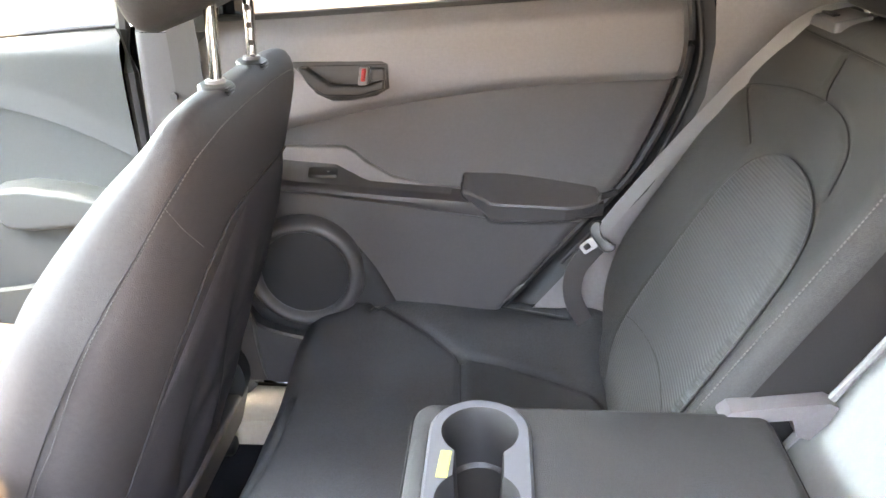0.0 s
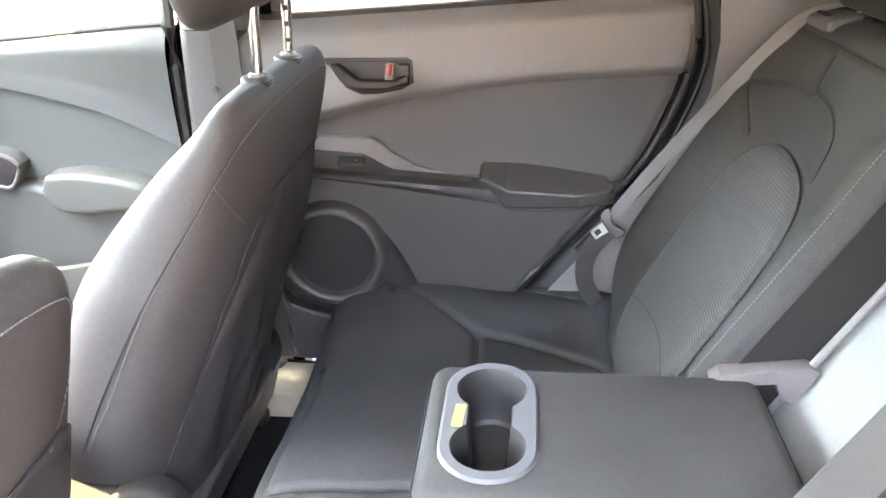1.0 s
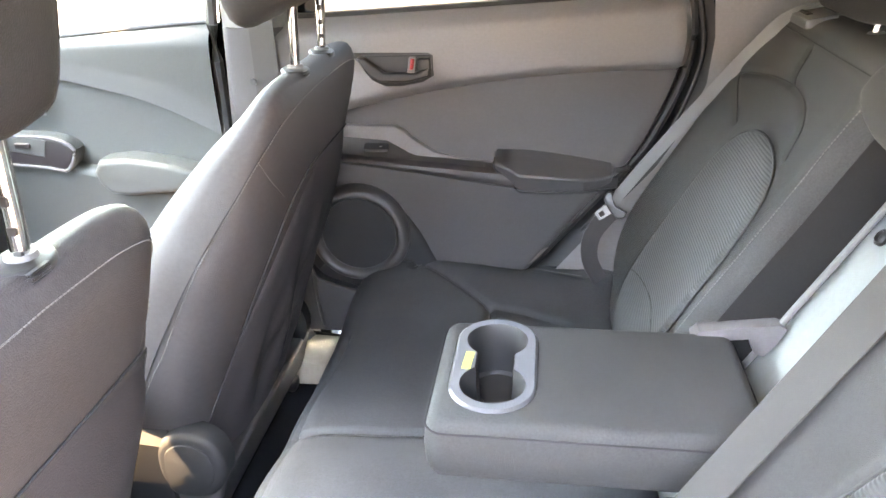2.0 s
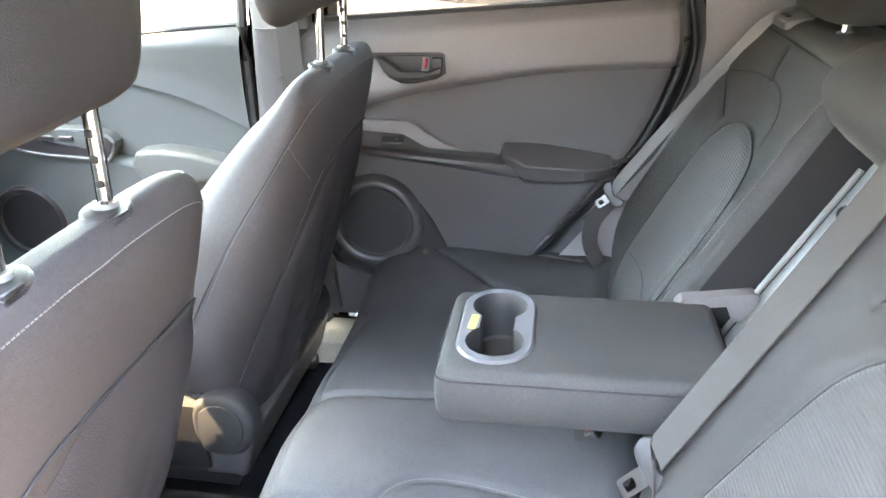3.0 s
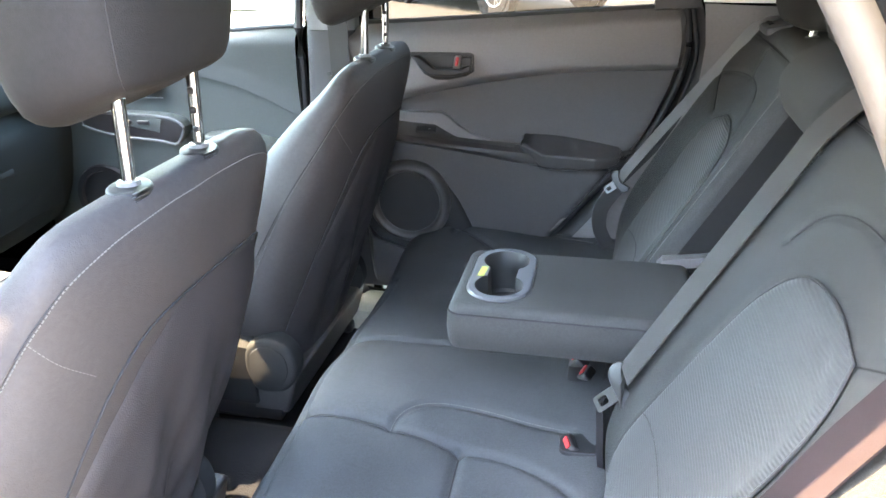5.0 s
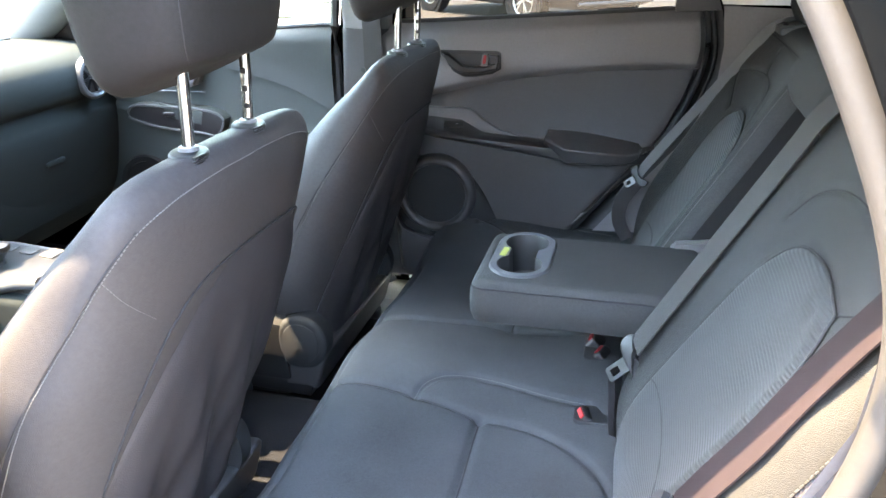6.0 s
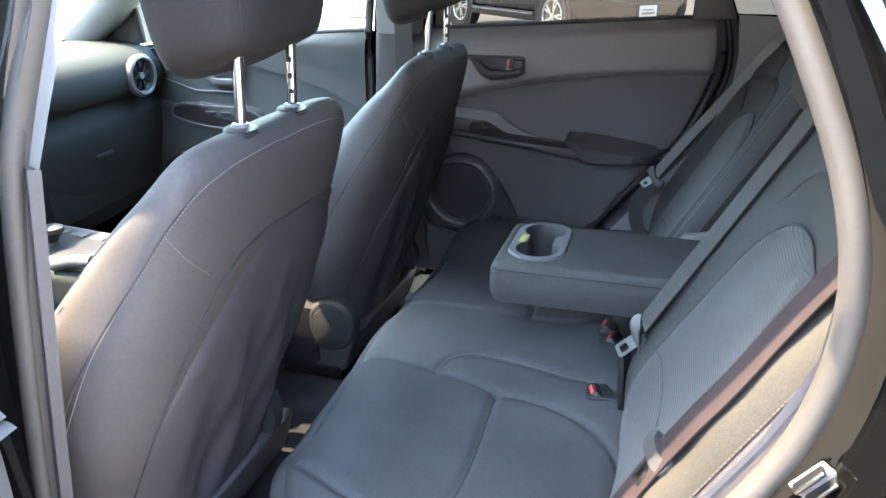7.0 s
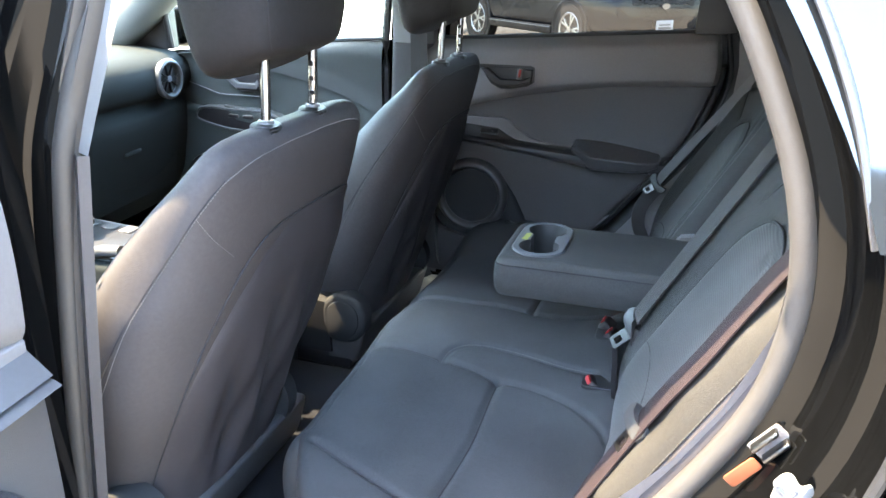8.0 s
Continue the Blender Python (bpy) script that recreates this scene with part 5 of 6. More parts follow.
# pillars of both sides
for k in (1, -1):
    pal = []
    for z in np.linspace(1.05, 1.44, 12):
        f = (z - 1.05) / 0.39
        xa, xb = (-0.555 if k > 0 else -0.500) + 0.015 * f, (-0.415 + 0.03 * f if k > 0 else -0.378 + 0.152 * f)
        yi = 0.655 - 0.06 * f if k > 0 else 0.662 - 0.020 * f
        e = 0.045 if k > 0 else 0.008
        pal.append([(xa, k * (yi + 0.045), z), (xa + 0.012, k * (yi + 0.004), z), (xa + 0.03, k * (yi - 0.008), z), (xb - 0.03, k * (yi - 0.008), z), (xb - 0.012, k * (yi + 0.002), z), (xb, k * (yi + e), z)])
    bm = bmesh.new()
    skin(bm, pal)
    bp("b_pillar_upper", bm, PALE, "pale grey upper pillar trim")
    low = []
    for z in np.linspace(0.36, 1.05, 16):
        f = (1.05 - z) / 0.69
        xa, xb = (-0.555 if k > 0 else -0.515) - 0.035 * f, (-0.415 - 0.015 * f if k > 0 else -0.379 - 0.080 * f)
        yi = (0.652 if k > 0 else 0.668) + 0.004 * math.sin(f * 3)
        low.append([(xa, k * (yi + 0.05), z), (xa + 0.012, k * (yi + 0.004), z), (xa + 0.03, k * (yi - 0.010), z), (xb - 0.03, k * (yi - 0.010), z), (xb - 0.012, k * (yi + 0.004), z), (xb, k * (yi + (0.05 if k > 0 else -0.002)), z)])
    bm = bmesh.new()
    skin(bm, low)
    bp("b_pillar_lower", bm, TRIM, "grey lower pillar trim")
    sh = 0.045 if k < 0 else 0.0
    bp("b_pillar_shell", loft([[(-0.575 + 0.03 * f, k * 0.70, z), (-0.405 - sh + 0.03 * f, k * 0.70, z), (-0.395 - sh + 0.03 * f, k * 0.735, z), (-0.43 - sh + 0.03 * f, k * (0.775 - 0.09 * f), z), (-0.575 + 0.03 * f, k * (0.775 - 0.09 * f), z)]
                               for z, f in ((0.30, 0), (0.60, 0), (1.05, 0.3), (1.25, 0.65), (1.44, 1))]), PAINT, "black painted pillar")
    # belt on the pillar
    b = thing("seat_belt", "grey front seat belt hanging on the pillar", "seat belt", "front seat belts", at=(-0.46, 0.63 * k, 0.5))
    part("webbing", web([Vector((-0.462 + 0.004 * math.sin(z * 8), k * ((0.630 if k > 0 else 0.652) - 0.05 * max(0, z - 1.05)), z)) for z in np.linspace(1.36, 0.46 if k > 0 else 0.66, 26)], Vector((1, 0, 0.05)), 0.047), WEB if k > 0 else WEB_SHADED, b)
    part("upper_anchor", rbox((-0.460, k * 0.612, 1.365), (0.06, 0.02, 0.035), 0.008), TRIM, b)
    part("belt_stop", lathe([(0.001, 0), (0.006, 0), (0.006, 0.004), (0.001, 0.005)], Matrix.Translation((-0.484, k * 0.628, 0.955)) @ pose(0, 0, 0, 90 * k, 0, 0), 12), TONGUE, b)
    # rear pillar: dark lower lining, pale upper lining, flank beside the backrest
    bm = bmesh.new()
    skin(bm, [[(x, k * y, z) for x, y, z in row] for row in (
        [(0.335, 0.656, 1.112), (0.36, 0.655, 1.112), (0.45, 0.640, 1.110), (0.60, 0.63, 1.105), (1.2, 0.62, 1.10)],
        [(0.345, 0.656, 1.03), (0.37, 0.650, 1.03), (0.45, 0.635, 1.03), (0.60, 0.625, 1.03), (1.2, 0.615, 1.03)],
        [(0.340, 0.656, 0.95), (0.36, 0.648, 0.945), (0.45, 0.632, 0.94), (0.60, 0.62, 0.94), (1.2, 0.61, 0.94)],
        [(0.308, 0.656, 0.865), (0.33, 0.648, 0.86), (0.42, 0.632, 0.86), (0.60, 0.62, 0.86), (1.2, 0.61, 0.86)],
        [(0.268, 0.656, 0.795), (0.29, 0.648, 0.785), (0.40, 0.632, 0.78), (0.60, 0.62, 0.78), (1.2, 0.61, 0.78)],
        [(0.182, 0.656, 0.69), (0.21, 0.648, 0.68), (0.36, 0.632, 0.67), (0.60, 0.62, 0.67), (1.2, 0.61, 0.67)],
        [(0.080, 0.656, 0.56), (0.11, 0.648, 0.545), (0.30, 0.632, 0.54), (0.60, 0.62, 0.54), (1.2, 0.61, 0.54)],
        [(-0.03, 0.656, 0.43), (0.02, 0.648, 0.40), (0.25, 0.632, 0.38), (0.60, 0.62, 0.38), (1.2, 0.61, 0.38)])])
    bp("c_pillar_lower", bm, TRIM_UP, "dark grey rear pillar lining")
    bm = bmesh.new()
    skin(bm, [[(x, k * y, z) for x, y, z in row] for row in (
        [(0.332, 0.655, 1.116), (0.38, 0.642, 1.116), (0.50, 0.638, 1.116), (0.62, 0.635, 1.116)],
        [(0.278, 0.625, 1.24), (0.34, 0.608, 1.24), (0.48, 0.600, 1.24), (0.62, 0.60, 1.24)],
        [(0.195, 0.590, 1.35), (0.28, 0.572, 1.36), (0.46, 0.560, 1.37), (0.62, 0.56, 1.37)],
        [(0.11, 0.565, 1.41), (0.20, 0.55, 1.43), (0.44, 0.53, 1.45), (0.62, 0.52, 1.45)])])
    bp("c_pillar_upper", bm, HEADLINER, "pale grey upper rear pillar lining")
    # a pillar and roof rail
    bp("a_pillar", tube(spline([(-1.715, k * 0.72, 0.89), (-1.56, k * 0.70, 0.98), (-1.395, k * 0.678, 1.092), (-1.11, k * 0.635, 1.292), (-0.88, k * 0.60, 1.41), (-0.70, k * 0.585, 1.445)] if k > 0 else [(-1.75, -0.72, 0.90), (-1.60, -0.70, 0.985), (-1.44, -0.678, 1.095), (-1.15, -0.635, 1.295), (-0.90, -0.60, 1.41), (-0.70, -0.585, 1.445)], 30), 0.064 if k > 0 else 0.050, 18), LINING, "pale grey front pillar lining")
    bp("roof_rail", tube(spline([(-0.75, k * 0.572, 1.46), (-0.40, k * 0.572, 1.475), (0.0, k * 0.57, 1.47), (0.25, k * 0.58, 1.44), (0.5, k * 0.58, 1.415), (1.2, k * 0.55, 1.38)], 30), 0.036, 10), HEADLINER, "pale roof rail lining")
    # outer skin: roof side, rear flank
    bm = bmesh.new()
    skin(bm, [[(x, k * (y + (0.10 if k > 0 else 0.0)), z) for x, y, z in row] for row in (
        [(-0.85, 0.57, 1.50), (-0.4, 0.57, 1.52), (0.0, 0.57, 1.515), (0.3, 0.57, 1.50), (1.3, 0.54, 1.44)],
        [(-0.85, 0.600, 1.475), (-0.4, 0.602, 1.49), (0.0, 0.604, 1.485), (0.3, 0.606, 1.47), (1.3, 0.58, 1.40)],
        [(-0.85, 0.628, 1.44), (-0.4, 0.632, 1.452), (0.0, 0.636, 1.445), (0.3, 0.638, 1.43), (1.3, 0.60, 1.36)])])
    bp("roof_edge", bm, PAINT, "black painted roof edge")

# headliner, roof, windscreen, tail
bm = bmesh.new()
skin(bm, [[(x, y, 1.47 + 0.02 * math.cos(y * 2.2) - 0.06 * max(0, (x - 0.3) / 0.9) ** 2 - 0.03 * max(0, (-0.5 - x) / 0.4) ** 2) for y in np.linspace(-0.60, 0.60, 14)] for x in np.linspace(-0.97, 1.22, 22)])
bp("headliner", bm, HEADLINER, "pale grey cloth headliner")
bm = bmesh.new()
skin(bm, [[(x, y, 1.505 + 0.03 * math.cos(y * 2.2) - 0.06 * max(0, (x - 0.3) / 0.9) ** 2 - 0.03 * max(0, (-0.5 - x) / 0.4) ** 2) for y in np.linspace(-0.62, 0.73, 15)] for x in np.linspace(-0.98, 1.32, 22)])
bp("roof", bm, PAINT, "black painted roof")
bm = bmesh.new()
skin(bm, [[(-0.95 - 0.81 * f, y * (0.58 + 0.12 * f), 1.45 - 0.47 * f + 0.03 * math.cos(y * 1.5) * f) for y in np.linspace(-1, 1, 12)] for f in np.linspace(0, 1, 10)])
bp("windscreen", bm, CLEAR, "clear windscreen glass").visible_shadow = False
bp("tailgate", plate([(-0.62, 0.35), (0.62, 0.35), (0.62, 1.06), (-0.62, 1.06)], lambda u, v, d: Vector((d, u, v)), 1.22, 1.30, 0.02), PAINT, "black tailgate")
bm = bmesh.new()
skin(bm, [[(1.26 - 0.10 * f, y, 1.06 + 0.34 * f) for y in (-0.6, 0, 0.6)] for f in (0, 0.5, 1)])
bp("rear_window", bm, TINT, "tinted tailgate glass").visible_shadow = False
bp("parcel_shelf", rbox((0.88, 0, 0.99), (0.66, 1.22, 0.02), 0.006), TRIM_DARK, "black parcel shelf")
bp("boot_floor", rbox((0.78, 0, 0.55), (0.90, 1.24, 0.03), 0.006), CARPET, "black boot floor")
bp("seat_backing", plate([(-0.62, 0.50), (0.62, 0.50), (0.62, 1.08), (-0.62, 1.08)], lambda u, v, d: Vector((0.335 + 0.56 * (v - 0.60) + d, u, v)), -0.02, 0.03, 0.005), CARPET, "black carpeted backrest rear")
bp("firewall", plate([(-0.75, 0.25), (0.75, 0.25), (0.75, 0.98), (-0.75, 0.98)], lambda u, v, d: Vector((-1.75 - d, u, v)), 0, 0.05, 0.005), CARPET, "black firewall lining")
bp("bonnet", plate(rounded(-2.75, -1.72, -0.72, 0.72, 0.15, 6), lambda u, v, d: Vector((u, v, 0.93 + d + 0.06 * (u + 1.72))), 0, 0.05, 0.03, 4), PAINT, "black painted bonnet")
for k in (1, -1):
    bp("front_wing", plate([(-2.75, 0.35), (-1.42, 0.35), (-1.42, 0.98), (-1.75, 0.97), (-2.75, 0.88)], lambda u, v, d: Vector((u, k * d, v)), 0.70, 0.80, 0.03), PAINT, "black painted front wing")

# the open door's opening: seal, jamb, rear flank, striker, labels
opening = [(-0.335, 1.35), (-0.18, 1.402), (0.0, 1.40), (0.135, 1.372), (0.216, 1.315), (0.271, 1.235), (0.309, 1.16), (0.337, 1.09), (0.352, 1.02), (0.352, 0.955), (0.336, 0.88), (0.298, 0.80), (0.235, 0.70), (0.16, 0.60), (0.08, 0.50), (0.0, 0.43), (-0.10, 0.395),
           (-0.38, 0.385), (-0.468, 0.41), (-0.486, 0.50), (-0.476, 0.62), (-0.455, 0.80), (-0.422, 1.02), (-0.378, 1.20)]
far_edge = spline([(0.284, 1.150), (0.290, 1.115), (0.306, 1.026), (0.295, 0.955), (0.262, 0.868), (0.223, 0.80), (0.137, 0.698), (0.034, 0.569), (-0.03, 0.485), (-0.10, 0.43), (-0.20, 0.39)], 60)
bm = bmesh.new()
skin(bm, [[(x + o, y, z - 0.6 * o) for x, z in far_edge] for o, y in ((-0.03, 0.705), (0.012, 0.70), (0.02, 0.685), (0.034, 0.672), (0.075, 0.664))])
bp("far_jamb", bm, BLACK_RUBBER, "black gap lining beside the closed door")
bp("far_seal", tube([(x + 0.024, 0.672, z - 0.012) for x, z in far_edge[:34]], 0.005, 8, up=(0, 1, 0)), BLACK_RUBBER, "black door seal edge")
for k, m in ((-1, RUBBER),):
    q = spline(opening, 130, closed=True)
    bp("door_weatherstrip", tube([(x, k * (0.665 - 0.28 * max(0, z - 1.05) ** 1.2), z) for x, z in q], 0.0125, 12, closed=True, up=(0, 1, 0)), m, "grey flocked door weatherstrip")
    bm = bmesh.new()
    edges = [(1.34, -0.350, -0.275), (1.214, -0.389, -0.322), (1.061, -0.435, -0.382), (0.883, -0.468, -0.405), (0.63, -0.500, -0.436), (0.42, -0.522, -0.458)]
    prof = [(0.0, -0.655), (0.06, -0.664), (0.22, -0.669), (0.34, -0.663), (0.40, -0.656), (0.46, -0.663), (0.60, -0.670), (0.74, -0.666), (0.85, -0.655)]
    skin(bm, [[(a + (b - a) * f * 0.80, y + 0.12 * max(0, z - 1.05) ** 1.2, z) for f, y in prof] for z, a, b in spline(edges, 30)])
    bp("pillar_strip", bm, RUBBER, "grey ribbed pillar strip")
    if k < 0:
        # black tube added to draw the dark gap just outside the seal
        bp("seal_gap_shade", tube([(x, k * (0.672 - 0.28 * max(0, z - 1.05) ** 1.2), z) for x, z in inset(q, -0.017)], 0.006, 8, closed=True, up=(0, 1, 0)), BLACK_RUBBER, "black tube for the dark gap outside the weatherstrip")


q = spline(opening, 130, closed=True)
rows = []
for off_in, y in ((0.0, 0.668), (-0.012, 0.678), (-0.028, 0.682), (-0.034, 0.690), (-0.040, 0.720), (-0.046, 0.730), (-0.060, 0.734), (-0.066, 0.745), (-0.070, 0.770), (-0.080, 0.782)):
    lp = inset(q, off_in)
    rows.append([(x, -(y - (0.28 + 2.1 * (y - 0.668) * min(1, max(0, (0.25 - x) / 0.12))) * max(0, z - 1.05) ** 1.2), z) for x, z in lp])
for k in (-1, 1):
    bm = bmesh.new()
    skin(bm, [[(x, y * -k, z) for x, y, z in r] for r in rows], closed_u=True)
    bp("door_jamb", bm, PAINT, "glossy black painted door jamb")
    lp = inset(q, -0.080)
    sel = [i for i in range(130) if lp[i][0] > 0.05 and lp[i][1] < 1.40]
    bm = bmesh.new()
    rr = []
    for f in np.linspace(0, 1, 14):
        row = []
        for i in sel:
            x0, z0 = lp[i]
            y0 = 0.782 - 0.28 * max(0, z0 - 1.05) ** 1.2
            lean = 0.10 * max(0, z0 - 1.02) * min(1, f * 5)
            x1, z1 = 1.35, 0.35 + (z0 - 0.42) * 0.95
            row.append((x0 + (x1 - x0) * f ** 1.4, k * (y0 + 0.045 * math.sin(min(1, f * 3) * math.pi / 2) * (1 if z0 < 1.05 else 0.3) - 0.16 * f * f - lean * 8), z0 + (z1 - z0) * f ** 1.4))
        rr.append(row)
    skin(bm, rr)
    bp("rear_flank", bm, PAINT, "glossy black rear flank")
crease = [(x, -(0.792 - 0.28 * max(0, z - 1.05) ** 1.2), z) for x, z in [lp[i] for i in sel]]
bp("flank_seal", tube([(x - 0.012, y + 0.012, z) for x, y, z in crease], 0.005, 8), BLACK_RUBBER, "thin black jamb seal")
bp("drip_strip", tube(spline([(0.10, -0.70, 1.435), (0.22, -0.722, 1.37), (0.30, -0.752, 1.26), (0.345, -0.775, 1.17), (0.372, -0.79, 1.08)], 30), 0.007, 8, flat=0.4), TRIM, "grey window strip")
bm = bmesh.new()
skin(bm, [[(0.372 - 0.8 * (z - 1.08) ** 1.25 + 0.75 * f, -(0.800 - 0.30 * (z - 1.08) - 0.10 * f * f), z) for f in np.linspace(0, 1, 8)] for z in np.linspace(1.08, 1.40, 10)])
bp("quarter_window", bm, SIDE_GLASS, "dark rear quarter glass with sky reflection")
turned = pose(0, 0, 0, 0, 38, 0)
base = rbox((0.348, -0.683, 0.854), (0.020, 0.005, 0.036), 0.003, 2, turned)
ob = bp("striker_plate", base, TRIM_UP, "grey striker base plate")
for o in (-0.007, 0.007):
    part("striker_bar", rbox((0.348 + 0.79 * o, -0.690, 0.854 - 0.61 * o), (0.0045, 0.012, 0.030), 0.002, 3, turned), STEEL, ob, "steel striker bar")


def label_on(cx, cz, w, h, tilt, y, material, text, bars):
    m = Matrix.Translation((cx, y, cz)) @ pose(0, 0, 0, 0, tilt, 0)
    ob = bp("label", plate(rounded(-w / 2, w / 2, -h / 2, h / 2, 0.003, 3), lambda u, v, d: m @ Vector((u, -d, v)), 0.0, 0.0012, 0.0005), material, text)
    for j in range(bars):
        part("print_bar", rbox((0, 0, 0), (w * (0.7 - 0.12 * (j % 3)), 0.0004, h * 0.07), 0.0001, 1, m @ pose(-w * 0.06, -0.0016, h * (0.32 - 0.16 * j))), INK, ob)


tag = spline([(-0.020, 0.012), (-0.012, 0.020), (0.0, 0.016), (0.010, 0.022), (0.021, 0.014), (0.019, 0.002), (0.024, -0.010), (0.014, -0.021), (0.002, -0.017), (-0.012, -0.020), (-0.017, -0.008), (-0.024, 0.0)], 44, closed=True)
ob = bp("paper_tag", plate(tag, lambda u, v, d: Vector((0.362 + 0.61 * u + 0.35 * v, -0.7380 - d - 0.003 * math.sin(160 * u + 90 * v), 0.844 - 0.35 * u + 0.61 * v)), 0.0, 0.004, 0.0015, crown=0.003), LABEL, "crumpled white paper tag")
part("tag_slot", tube(spline([(0.350, -0.7455, 0.852), (0.357, -0.7465, 0.857), (0.365, -0.7465, 0.850), (0.358, -0.7455, 0.844)], 20, closed=True), 0.0016, 6, closed=True), INK, ob)
label_on(0.330, 0.818, 0.014, 0.036, 38, -0.6850, ORANGE, "plain orange label", 0)

# ---- dashboard and console ----
dash = thing("dashboard", "dark soft dashboard with round air vent", "dashboard", at=(-1.4, 0, 0.5))
prof = spline([(-1.75, 0.97), (-1.60, 1.0), (-1.45, 1.012), (-1.30, 1.008), (-1.22, 0.997), (-1.180, 0.972), (-1.170, 0.930), (-1.182, 0.893), (-1.206, 0.880), (-1.214, 0.869), (-1.200, 0.856), (-1.184, 0.838), (-1.186, 0.79), (-1.20, 0.72), (-1.23, 0.62), (-1.30, 0.53), (-1.45, 0.48)], 60)
bm = bmesh.new()
skin(bm, [[(x - 0.05 * abs(y / 0.68) ** 3, y, z - 0.006 * abs(y / 0.68) ** 2) for x, z in prof] for y in np.linspace(-0.685, 0.685, 40)])
part("dash_moulding", bm, DASH, dash)
gl = [(0.14, 0.80), (0.60, 0.80), (0.60, 0.60), (0.17, 0.60)]
g = part("glovebox_lid", plate(gl, lambda u, v, d: Vector((-1.203 - 0.12 * (0.80 - v) + d - 0.05 * abs(u / 0.68) ** 3, u, v)), -0.02, 0.012, 0.008), DASH, dash, "dark glovebox lid")
part("latch", rbox((-1.200, 0.36, 0.752), (0.010, 0.07, 0.016), 0.005), DASH, g)
for y in (0.535, -0.535):
    m = Matrix.Translation((-1.196, y, 0.932)) @ pose(0, 0, 0, 0, 90, 0)
    v = part("vent_ring", lathe([(0.040, 0.0), (0.056, 0.0), (0.058, 0.008), (0.055, 0.016), (0.049, 0.019), (0.045, 0.016), (0.043, 0.004), (0.040, 0.002)], m, 44), RIM, dash, "satin air vent ring")
    part("vent_back", lathe([(0.001, 0.0), (0.044, 0.0), (0.044, 0.003), (0.001, 0.003)], m, 32), BLACK_RUBBER, v)
    for j in range(4):
        part("vane", rbox((-1.190, y, 0.932), (0.010, 0.082, 0.003), 0.001, 1, pose(0, 0, 0, 45 * j + 12, 0, 0)), TRIM_DARK, v)
    part("vent_knob", lathe([(0.001, 0.0), (0.010, 0.0), (0.009, 0.012), (0.001, 0.013)], m, 20), SATIN, v)
for j in range(5):
    part("defrost_slot", rbox((-1.50, 0.46 + 0.032 * j, 1.012), (0.05, 0.012, 0.008), 0.003, 2, pose(0, 0, 0, 0, 0, 20)), LABEL, dash, "pale defroster fin")

con = thing("centre_console", "dark centre console with bright shifter panel", "console", at=(-1.0, 0, 0.35))
part("console_body", plate(rounded(-1.30, -0.570, -0.115, 0.115, 0.03, 5), lambda u, v, d: Vector((u, v * (1 - 0.1 * d), d)), 0.32, 0.635, 0.02, 4), DASH, con)
sp = part("shifter_panel", plate(rounded(-1.14, -0.88, -0.085, 0.100, 0.03, 5), lambda u, v, d: Vector((u, v, d + 0.06 * (-1.0 - u))), 0.62, 0.648, 0.005), TRIM_UP, con, "grey shifter surround")
part("shifter_well", plate(rounded(-1.125, -0.895, -0.070, 0.085, 0.025, 5), lambda u, v, d: Vector((u, v, d + 0.06 * (-1.0 - u))), 0.63, 0.6505, 0.003), TRIM_DARK, sp, "gloss black shifter panel")
for j in range(4):
    part("button", plate(rounded(-0.955 - 0.05 * j, -0.92 - 0.05 * j, 0.045, 0.075, 0.006, 3), lambda u, v, d: Vector((u, v, d + 0.06 * (-1.0 - u))), 0.64, 0.654, 0.002), TRIM, sp)
part("shifter", loft([[(-1.06 + r * math.cos(a) + 0.25 * (z - 0.64), -0.01 + r * math.sin(a), z) for a in (k * math.pi / 10 for k in range(20))] for z, r in ((0.64, 0.035), (0.65, 0.02), (0.66, 0.014), (0.672, 0.018), (0.684, 0.026), (0.694, 0.024), (0.70, 0.012))]), TRIM_DARK, con, "black gear shifter")
part("lid", rbox((-0.70, 0, 0.66), (0.28, 0.20, 0.06), 0.022, 4), VINYL, con, "dark padded console lid")
part("handbrake", tube([(-0.98, -0.09, 0.645), (-0.93, -0.09, 0.66), (-0.88, -0.09, 0.665)], 0.013, 12), RIM, con, "satin lever end")
b = thing("belt_buckle", "black front belt buckle beside the seat", "belt buckle", at=(-0.62, -0.12, 0.5))
part("case", rbox((-0.60, -0.122, 0.60), (0.030, 0.022, 0.10), 0.006, 3, pose(0, 0, 0, 0, 20, 0)), TRIM_DARK, b)

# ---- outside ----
# Unseen wall added behind the camera to shape paint reflections and bounce light.
wall = part("bounce_wall", plate([(-9, 0.0), (9, 0.0), (9, 2.5), (-9, 2.5)], lambda u, v, d: Vector((u, -4.2 - d, v)), 0.0, 0.2, 0.01), BOUNCE_WALL)
tagged(wall, "unseen plain grey wall added for bounce light and reflections", "wall", kind="structure")
g = new("ground", bpy.data.meshes.new("ground"))
bm = bmesh.new()
ring = [0, 3, 6, 9, 12, 16, 22, 35, 60, 150, 400, 2000]
rows = [[(r * math.cos(a), r * math.sin(a), -0.02 if r < 1 else 0.0) for a in (k * 2 * math.pi / 48 for k in range(48))] for r in ring[1:]]
vs = skin(bm, rows, closed_u=True)
bm.faces.new(vs[0])
bm.to_mesh(g.data)
bm.free()
g.data.materials.append(GROUND)
tagged(g, "sunlit sandy grey car park ground", "ground", kind="structure")
bed = new("gravel_bed", bpy.data.meshes.new("gravel_bed"))
